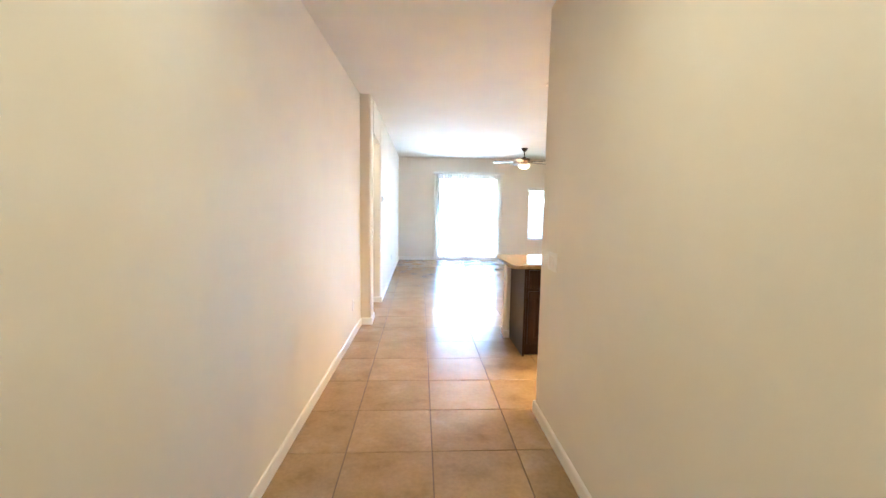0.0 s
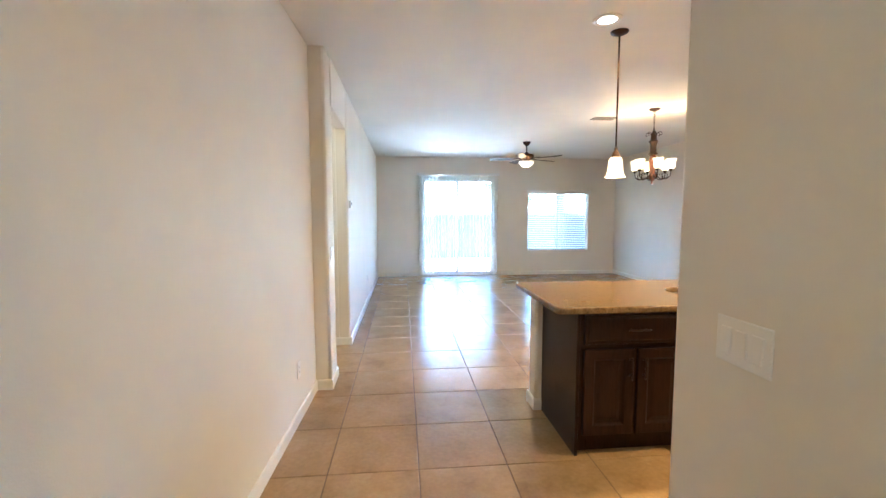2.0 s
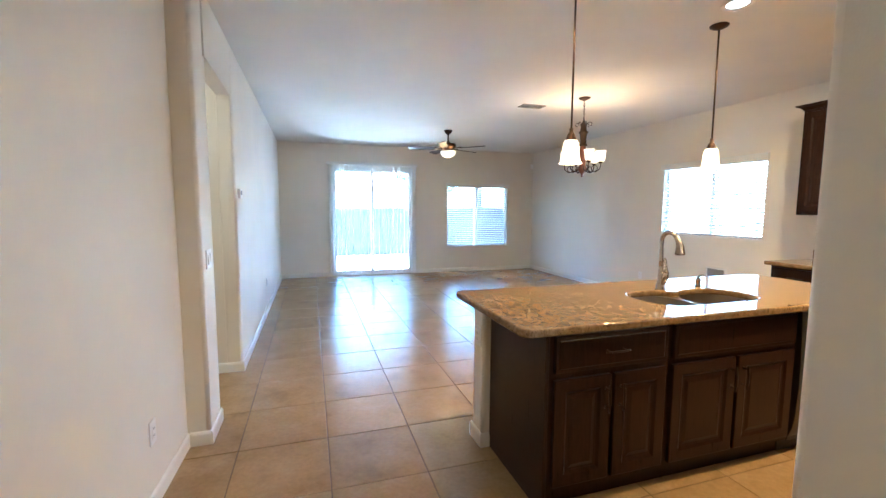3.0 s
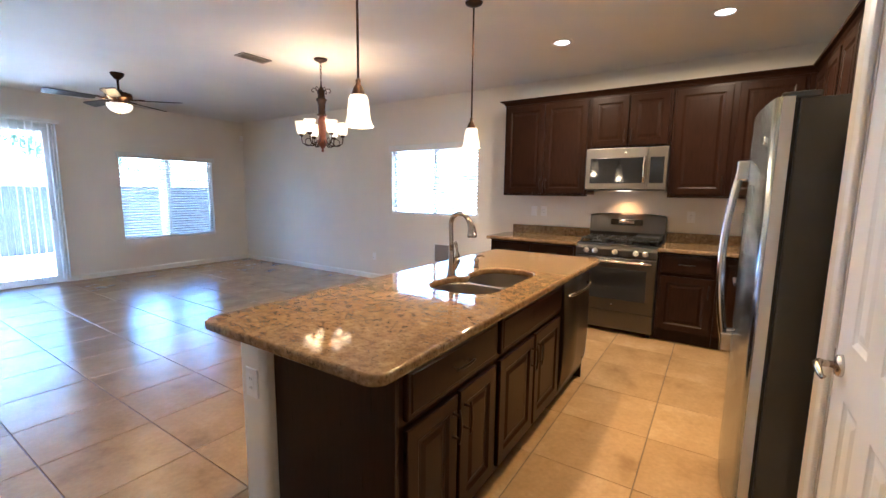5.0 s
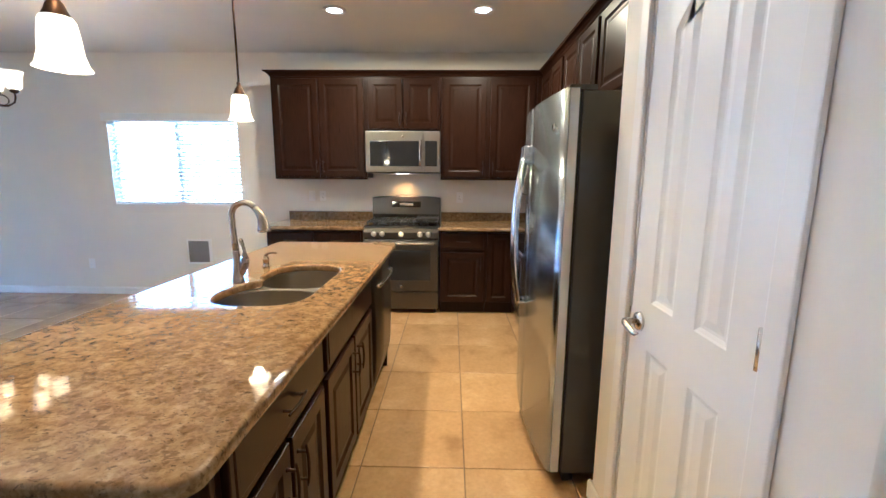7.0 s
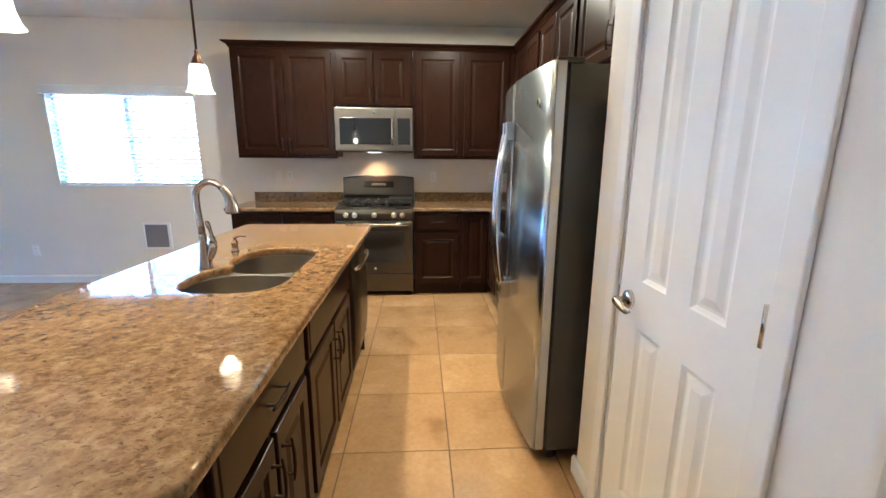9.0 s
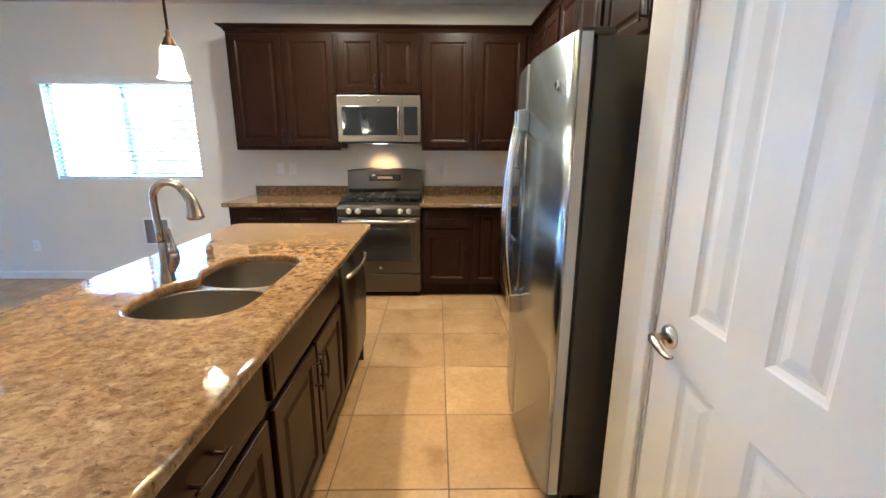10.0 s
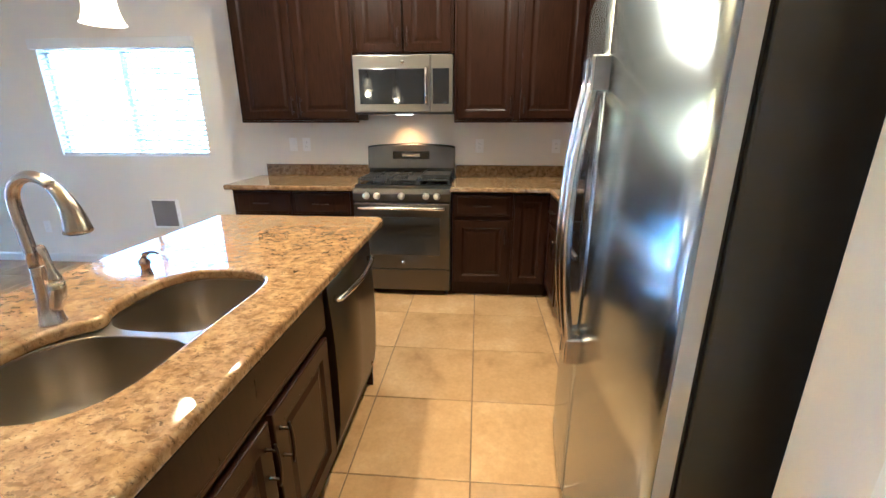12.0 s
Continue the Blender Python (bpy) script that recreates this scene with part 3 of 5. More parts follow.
pony = walling((0.838, 3.104), (0, BASE_TOP), [], 4.552, 4.70, "x", ((0.838, 4.552), (0.838, 4.70), (3.104, 4.70)))
setting("wall_island", pony, WALL, "low cream plaster wall behind the island cabinets", "low wall")
skirting("baseboard", (0.838, 4.544), (0.838, 4.712), (-1, 0))
skirting("baseboard", (0.826, 4.70), (3.116, 4.70), (0, 1))
skirting("baseboard", (0.826, 4.552), (0.886, 4.552), (0, -1))


def dishwasher(m):
    ob = thing("dishwasher", "dark slate steel dishwasher built into the island", "dishwasher", m)
    w = 0.598
    part("body", box(0.004, w - 0.004, 0.0, DEEP, 0.09, 0.858), FRIDGE_SIDE, ob)
    bm = bmesh.new()
    rows = 12
    grid = []
    for k in range(rows + 1):
        f = k / rows
        bulge = 0.022 + 0.016 * math.sin(math.pi * f) - 0.018 * max(0.0, 1 - f / 0.16) ** 2
        grid.append([bm.verts.new((x, -bulge, 0.115 + 0.735 * f)) for x in (0.004, w - 0.004)] + [bm.verts.new((x, -0.001, 0.115 + 0.735 * f)) for x in (w - 0.004, 0.004)])
    for a, b in zip(grid, grid[1:]):
        for j in range(4):
            bm.faces.new((a[j], a[(j + 1) % 4], b[(j + 1) % 4], b[j])).smooth = j == 0
    bm.faces.new(grid[0])
    bm.faces.new(grid[-1])
    door = part("door", bm, DARK_SLATE, ob)
    half = 0.24
    points = [(w / 2 - half, -0.025, 0.755), (w / 2 - half, -0.045, 0.757)]
    points += [(w / 2 + half * f, -0.052 - 0.022 * (1 - f * f), 0.76) for f in (-0.97, -0.75, -0.5, -0.25, 0, 0.25, 0.5, 0.75, 0.97)]
    points += [(w / 2 + half, -0.045, 0.757), (w / 2 + half, -0.025, 0.755)]
    part("handle", tube(points, 0.0125, 10), CHROME, door, "bowed steel bar handle")
    part("badge", lathe([(0.0, -0.002), (0.012, -0.002), (0.012, 0.0)], (w - 0.08, -0.0255, 0.19), 20, None, "y"), CHROME, door)
    part("toe_board", box(0.004, w - 0.004, 0.05, 0.06, 0.0, 0.088), RUBBER, ob)
    return ob


dishwasher(Matrix.Translation((2.484, FACE, 0)))


# ---- worktops and the sink ----
def lobed(cx, cy, a, b, power=3.0, grow=0.0):
    return (cx, cy, a + grow, b + grow, power)


BOWLS = (lobed(1.852, 4.262, 0.192, 0.210), lobed(2.261, 4.243, 0.195, 0.192))


def bowl_outline(bowl, grow=0.0, steps=44):
    cx, cy, a, b, n = bowl
    out = []
    for k in range(steps):
        t = 2 * math.pi * k / steps
        c, s = math.cos(t), math.sin(t)
        out.append((cx + (a + grow) * math.copysign(abs(c) ** (2 / n), c), cy + (b + grow) * math.copysign(abs(s) ** (2 / n), s)))
    return out


def joint_outline(steps=120):
    """The outline round both bowls, as seen from the divider between them."""
    wide = [(1.872, 4.262, 0.204, 0.203, 3.0), (2.247, 4.243, 0.202, 0.185, 3.0), (2.055, 4.160, 0.30, 0.101, 4.0)]
    ox, oy = 2.052, 4.235
    out, reach = [], []
    for k in range(steps):
        t = 2 * math.pi * k / steps
        d = Vector((math.cos(t), math.sin(t)))
        best = 0.0
        for cx, cy, a, b, n in wide:
            r = 0.5
            while r > 0.02 and (abs((ox + d.x * r - cx) / a) ** n + abs((oy + d.y * r - cy) / b) ** n) > 1:
                r -= 0.001
            best = max(best, r)
        reach.append(best)
    for k in range(steps):
        t = 2 * math.pi * k / steps
        r = sum(reach[(k + j) % steps] for j in range(-3, 4)) / 7
        out.append((ox + r * math.cos(t), oy + r * math.sin(t)))
    return out


SLAB0, SLAB1 = 0.864, 0.902
island_top = thing("island_worktop", "polished tan speckled granite worktop with rounded edges", "worktop", Matrix())
slab = new("slab", plate("slab", [rounded(0.752, 3.266, 3.902, 4.785, 0.045), joint_outline()], SLAB0, SLAB1, 0.011, GRANITE))
slab.parent = island_top


def sink():
    ob = thing("kitchen_sink", "double-bowl brushed steel undermount sink", "sink", Matrix())
    rim = new("rim", plate("rim", [rounded(1.63, 2.485, 4.022, 4.495, 0.06), bowl_outline(BOWLS[0]), bowl_outline(BOWLS[1])], 0.8555, 0.8635, 0.003, SINK_STEEL))
    rim.parent = ob
    for bowl in BOWLS:
        bm = bmesh.new()
        rings = []
        for grow, z in ((0.001, 0.8625), (-0.001, 0.845), (-0.006, 0.80), (-0.014, 0.72), (-0.022, 0.69), (-0.04, 0.674), (-0.07, 0.668), (-0.12, 0.664)):
            rings.append([bm.verts.new((x, y, z)) for x, y in bowl_outline(bowl, grow)])
        for low, high in zip(rings, rings[1:]):
            for k in range(len(low)):
                j = (k + 1) % len(low)
                bm.faces.new((low[k], low[j], high[j], high[k])).smooth = True
        bm.faces.new(rings[-1])
        made = part("bowl", bm, SINK_STEEL, ob)
        cx, cy = bowl[0], bowl[1]
        part("drain", lathe([(0.0, 0.6685), (0.018, 0.667), (0.024, 0.6695), (0.040, 0.6695), (0.044, 0.666)], (cx, cy, 0), 28), CHROME, made, "round steel drain")
    return ob


sink()


def faucet(m):
    ob = thing("kitchen_faucet", "brushed nickel gooseneck pull-down kitchen faucet", "faucet", m)
    part("base", lathe([(0.029, 0.0), (0.029, 0.004), (0.0265, 0.010), (0.0225, 0.045), (0.0185, 0.085), (0.0160, 0.125), (0.0150, 0.148), (0.0142, 0.150)], seg=28), NICKEL, ob)
    part("joint_ring", lathe([(0.0138, 0.1495), (0.0138, 0.1525)], seg=24), RUBBER, ob)
    rise = [(0, 0, 0.152), (0, 0.003, 0.19), (0, 0.006, 0.235), (0, 0.008, 0.275), (0, 0.008, 0.305)]
    bend = arc((0, -0.052, 0.308), 0.060, 0, 142, 17, "yz")
    part("neck", tube(rise + bend[1:], [0.0142, 0.0138, 0.0132, 0.0132, 0.0132] + [0.0134] * 16, 16), NICKEL, ob)
    tip, before = bend[-1], bend[-2]
    d = (tip - before).normalized()
    head, widths, at = [], [], tip.copy()
    for k in range(13):
        a = radians(8.0 * min(k, 9) * 0.55)
        step = Vector((0, d.y * math.cos(a) - d.z * math.sin(a), d.y * math.sin(a) + d.z * math.cos(a)))
        head.append(at.copy())
        widths.append(0.0142 + 0.0150 * (k / 12) ** 1.3)
        at += step * 0.0094
    part("spray_head", tube(head + [head[-1] + step * 0.003], widths + [0.0270], 20), NICKEL, ob)
    part("nozzle", tube([head[-1] + step * 0.0032, head[-1] + step * 0.006], [0.0235, 0.0225], 18), RUBBER, ob)
    stem = [(0.0, -0.008, 0.030), (0.0, -0.022, 0.050), (0.0, -0.033, 0.072), (0.0, -0.039, 0.094), (0.0, -0.040, 0.112)]
    part("valve", tube(stem, [0.012, 0.0155, 0.0180, 0.0178, 0.0160], 16), NICKEL, ob)
    lever = [(0, -0.040, 0.113), (0, -0.040, 0.124), (0, -0.038, 0.146), (0, -0.034, 0.168), (0, -0.028, 0.188), (0, -0.025, 0.200), (0, -0.026, 0.206)]
    part("lever", tube(lever, [0.0162, 0.0135, 0.0070, 0.0072, 0.0095, 0.0088, 0.004], 14), NICKEL, ob)


faucet(Matrix.Translation((2.028, 4.468, SLAB1)))


def soap_pump(m):
    ob = thing("soap_dispenser", "brushed nickel soap pump set in the worktop", "soap dispenser", m)
    part("base", lathe([(0.019, 0.0), (0.019, 0.006), (0.016, 0.012), (0.014, 0.034), (0.017, 0.038), (0.017, 0.052), (0.010, 0.058), (0.008, 0.066)], seg=20), NICKEL, ob)
    part("spout", tube([(0, 0, 0.062), (0, -0.006, 0.072), (0, -0.025, 0.080), (0, -0.045, 0.081), (0, -0.057, 0.075)], [0.009, 0.0085, 0.006, 0.0055, 0.005], 10), NICKEL, ob)


soap_pump(Matrix.Translation((2.362, 4.485, SLAB1)))

# the worktops along the walls: left of the range, and the corner piece right of it
FRONT, RANGE0, RANGE1 = 4.335, 4.372, 3.604
left_top = thing("worktop", "tan granite worktop on the wall cabinets", "worktop", Matrix())
o = new("slab", plate("slab", [rounded(FRONT - 0.045, EAST - 0.001, RANGE0 + 0.004, 5.395, 0.012)], SLAB0, SLAB1, 0.012, GRANITE))
o.parent = left_top
part("backsplash", box(EAST - 0.021, EAST - 0.001, RANGE0 + 0.004, 5.335, SLAB1 + 0.0005, 1.005, 0.003), GRANITE, left_top)
corner_top = thing("worktop", "tan granite corner worktop beside the range", "worktop", Matrix())
COUNTER_S = 2.862
outline = [(2.86, SOUTH + 0.001), (EAST - 0.001, SOUTH + 0.001), (EAST - 0.001, RANGE1 - 0.004), (FRONT - 0.045, RANGE1 - 0.004), (FRONT - 0.045, COUNTER_S), (2.86, COUNTER_S)]
o = new("slab", plate("slab", [outline], SLAB0, SLAB1, 0.012, GRANITE))
o.parent = corner_top
part("backsplash", box(EAST - 0.021, EAST - 0.001, SOUTH + 0.022, RANGE1 - 0.004, SLAB1 + 0.0005, 1.005, 0.003), GRANITE, corner_top)
part("backsplash", box(2.87, EAST - 0.001, SOUTH + 0.001, SOUTH + 0.021, SLAB1 + 0.0005, 1.005, 0.003), GRANITE, corner_top)


def east_at(y, x=FRONT):
    """The pose of a unit on the east wall whose front's left end is at y."""
    return pose(x, y, 0, 0, 0, -90)


WALL_UNITS = "base cabinets along the wall"
DEPTH = EAST - FRONT - 0.002
base_cabinet(east_at(5.36), 5.36 - RANGE0 - 0.006, DEPTH, "espresso wood base cabinet with two drawers over two doors", 2, 2, False, WALL_UNITS)
base_cabinet(east_at(RANGE1 - 0.006), 0.465, DEPTH, "espresso wood base cabinet with one drawer over one door", 1, 1, False, WALL_UNITS)
corner = thing("base_cabinet", "espresso wood corner base cabinet with a narrow door", "cabinet", east_at(3.132), WALL_UNITS)
part("body", base_body(0.285, DEPTH), ESPRESSO, corner)
door_leaf(corner, 0.012, 0.262, TOE + 0.03, BASE_TOP - 0.018, None, None, 0.05)
south_unit = base_cabinet(pose(FRONT - 0.004, 2.842, 0, 0, 0, 180), 0.46, 2.842 - SOUTH - 0.002, "espresso wood base cabinet round the corner with a drawer", 1, 1, False, WALL_UNITS)
base_cabinet(pose(FRONT - 0.468, 2.842, 0, 0, 0, 180), 0.46, 2.842 - SOUTH - 0.002, "espresso wood base cabinet standing beside the refrigerator", 1, 1, False, WALL_UNITS)
base_cabinet(pose(FRONT - 0.932, 2.842, 0, 0, 0, 180), 0.54, 2.842 - SOUTH - 0.002, "espresso wood base cabinet hidden beside the refrigerator", 1, 1, False, WALL_UNITS)

# ---- wall cabinets ----
UP0, UP1, UP_FRONT = 1.385, 2.405, 4.60


def wall_cabinet(m, w, z0, depth, label, doors=2, group="upper wall cabinets", handles=True, lip=True, stile=0.014):
    ob = thing("wall_cabinet", label, "cabinet", m, group)
    part("body", box(0, w, 0, depth, z0, UP1), ESPRESSO, ob)
    if lip:
        part("bottom_rail", box(0.0, w, -0.004, 0.016, z0 - 0.018, z0 - 0.0005, 0.003), ESPRESSO, ob)
    side = 0.026
    step = (w - 2 * side - stile * (doors - 1)) / doors
    for k in range(doors):
        x0 = side + (step + stile) * k
        x1 = x0 + step
        right = k % 2 == 0 if doors > 1 else True
        door_leaf(ob, x0, x1, z0 + 0.012, UP1 - 0.035, (x1 - 0.028 if right else x0 + 0.028) if handles else None, z0 + 0.11)
    return ob


U_DEPTH = EAST - UP_FRONT - 0.002
wall_cabinet(east_at(5.345, UP_FRONT), 5.345 - RANGE0 + 0.004, UP0, U_DEPTH, "tall espresso wood wall cabinet with two raised-panel doors")
wall_cabinet(east_at(RANGE0 + 0.002, UP_FRONT), RANGE0 - RANGE1 - 0.002, 1.868, U_DEPTH, "short espresso wood cabinet over the microwave", lip=False)
wall_cabinet(east_at(RANGE1 - 0.002, UP_FRONT), RANGE1 - 2.632, UP0, U_DEPTH, "tall espresso wood wall cabinet reaching into the corner", stile=0.045)
filler = thing("wall_cabinet", "espresso wood corner wall cabinet, mostly hidden", "cabinet", Matrix(), "upper wall cabinets")
part("body", box(UP_FRONT + 0.001, EAST - 0.002, SOUTH + 0.002, 2.628, UP0, UP1), ESPRESSO, filler)
UP_SOUTH = 2.575
for x_right, w, z0, n, label in ((UP_FRONT - 0.002, 0.84, UP0, 2, "tall espresso wood wall cabinet over the south worktop"), (UP_FRONT - 0.844, 0.84, UP0, 2, "tall espresso wood wall cabinet near the refrigerator"), (2.912, 1.08, 1.86, 2, "short espresso wood cabinet over the refrigerator")):
    wall_cabinet(pose(x_right, UP_SOUTH, 0, 0, 0, 180), w, z0, UP_SOUTH - SOUTH - 0.002, label, n, lip=z0 < 1.5)


def crown(points, name="crown_moulding"):
    """A stepped cornice on the cabinet tops; points run along the fronts, wall on the left of the way."""
    ob = thing(name, "espresso wood crown moulding along the wall cabinets", "moulding", Matrix())
    shape = ((-0.02, 0.0), (0.006, 0.0), (0.012, 0.014), (0.028, 0.030), (0.050, 0.040), (0.056, 0.052), (-0.02, 0.052))
    bm = bmesh.new()
    rings = []
    for k, p in enumerate(points):
        p = Vector(p)
        outs = []
        if k > 0:
            d = (p - Vector(points[k - 1])).normalized()
            outs.append(Vector((d.y, -d.x)))
        if k < len(points) - 1:
            d = (Vector(points[k + 1]) - p).normalized()
            outs.append(Vector((d.y, -d.x)))
        out = sum(outs, Vector((0, 0))) if len(outs) == 1 else (outs[0] + outs[1]) / (1 + outs[0].dot(outs[1]))
        rings.append([bm.verts.new((p.x + out.x * a, p.y + out.y * a, UP1 - 0.012 + h)) for a, h in shape])
    for a, b in zip(rings, rings[1:]):
        for j in range(len(shape)):
            i = (j + 1) % len(shape)
            bm.faces.new((a[j], a[i], b[i], b[j]))
    bm.faces.new(rings[0])
    bm.faces.new(rings[-1])
    part("moulding", bm, ESPRESSO, ob)


crown([(1.832, UP_SOUTH - 0.001), (UP_FRONT - 0.001, UP_SOUTH - 0.001), (UP_FRONT - 0.001, 5.346), (EAST - 0.03, 5.346)][::-1])


# ---- appliances ----
FRIDGE_BOW = 0.036


def refrigerator():
    """A side-by-side refrigerator; its bowed doors face +y in the world."""
    x0, x1, top, back, body = 1.888, 2.798, 1.738, SOUTH + 0.03, 2.974
    ob = thing("refrigerator", "stainless steel side-by-side refrigerator with grey sides", "refrigerator", pose(x1, body, 0, 0, 0, 180))
    w = x1 - x0
    depth = body - back
    part("cabinet", box(0, w, 0.0, depth, 0.055, top - 0.01, 0.006), FRIDGE_SIDE, ob)
    part("plinth", box(0.01, w - 0.01, 0.012, 0.04, 0.012, 0.054), RUBBER, ob)
    for x in (0.05, w - 0.05):
        part("foot", lathe([(0.022, 0.0), (0.022, 0.012), (0.012, 0.014), (0.012, 0.055)], (x, 0.05, 0), 14), RUBBER, ob)
        part("hinge_cap", box(x - 0.045, x + 0.045, -0.05, 0.06, top - 0.009, top + 0.014, 0.006), FRIDGE_SIDE, ob)
    part("gasket", box(0.008, w - 0.008, -0.012, -0.0005, 0.07, top - 0.02), RUBBER, ob)

    def front(x):
        """How far the bowed front stands out at x."""
        f = (x / w - 0.5) * 2
        return 0.062 + FRIDGE_BOW * (1 - f * f)

    split = w * 0.43
    for a, b, inner in ((0.0, split - 0.003, 1), (split + 0.003, w, -1)):
        bm = bmesh.new()
        cols = 18
        section = []
        r = 0.014
        for k in range(cols + 1):
            x = a + (b - a) * k / cols
            near = min(x - a, b - x)
            soft = r - math.sqrt(max(0.0, r * r - (r - min(near, r)) ** 2))
            section.append((x, -front(x) + soft))
        section = [(a, -0.012)] + [(a + (b - a) * e, -front(a + (b - a) * e) + s) for e, s in ((0.0, r), (0.004, r * 0.6), (0.012, r * 0.28))] + section[1:-1] + [(a + (b - a) * e, -front(a + (b - a) * e) + s) for e, s in ((0.988, r * 0.28), (0.996, r * 0.6), (1.0, r))] + [(b, -0.012)]
        low = [bm.verts.new((x, y, 0.06)) for x, y in section]
        high = [bm.verts.new((x, y, top)) for x, y in section]
        for k in range(len(section)):
            j = (k + 1) % len(section)
            bm.faces.new((low[k], low[j], high[j], high[k])).smooth = 0 < k < len(section) - 2
        bm.faces.new(low)
        bm.faces.new(high)
        door = part("door", bm, STEEL, ob)
        side = a if inner == 1 else b
        part("door_edge", box(side - 0.0012, side + 0.0012, -0.0475, -0.0125, 0.063, top - 0.003), DOOR_EDGE, door, "steel door edge, its pale grey standing in for light")
        hx = split - inner * 0.036
        base = front(hx)
        half = 0.41
        zc = 1.095
        points, radii = [], []
        for k in range(17):
            f = -1 + 2 * k / 16
            points.append((hx, -base - 0.030 - 0.042 * (1 - f * f), zc + half * f))
            radii.append(0.0165)
        handle = part("handle", tube(points, radii, 12, None, 1.15), CHROME, door, "tall bowed steel handle")
        for f in (-1, 1):
            part("handle_end", box(hx - 0.019, hx + 0.019, -base - 0.048, -base + 0.004, zc + half * f - 0.045, zc + half * f + 0.045, 0.006), CHROME, handle)
        if inner == 1:
            # the ice and water dispenser in the freezer door
            dx0, dx1 = 0.075, 0.295
            frame_bm = box(dx0, dx1, -front(dx1) - 0.003, -front(dx0) + 0.02, 0.92, 1.30, 0.006)
            disp = part("dispenser", frame_bm, BLACK_GLASS, door, "black ice and water dispenser")
            part("tray", box(dx0 + 0.02, dx1 - 0.02, -front(dx1) - 0.012, -front(dx1), 0.935, 0.95, 0.003), SLATE, disp)
        else:
            bx = w - 0.125
            tilt = math.degrees(math.atan2(FRIDGE_BOW * 2 * (bx / w - 0.5) * 2 * 2 / w, 1))
            part("badge", lathe([(0.0, -0.0025), (0.015, -0.0025), (0.017, 0.0), (0.017, 0.004)], (0, 0, 0), 24, None, "y"), CHROME, door, "round steel badge", pose(bx, -front(bx) - 0.0005, 1.60, 0, 0, tilt))
    return ob


refrigerator()


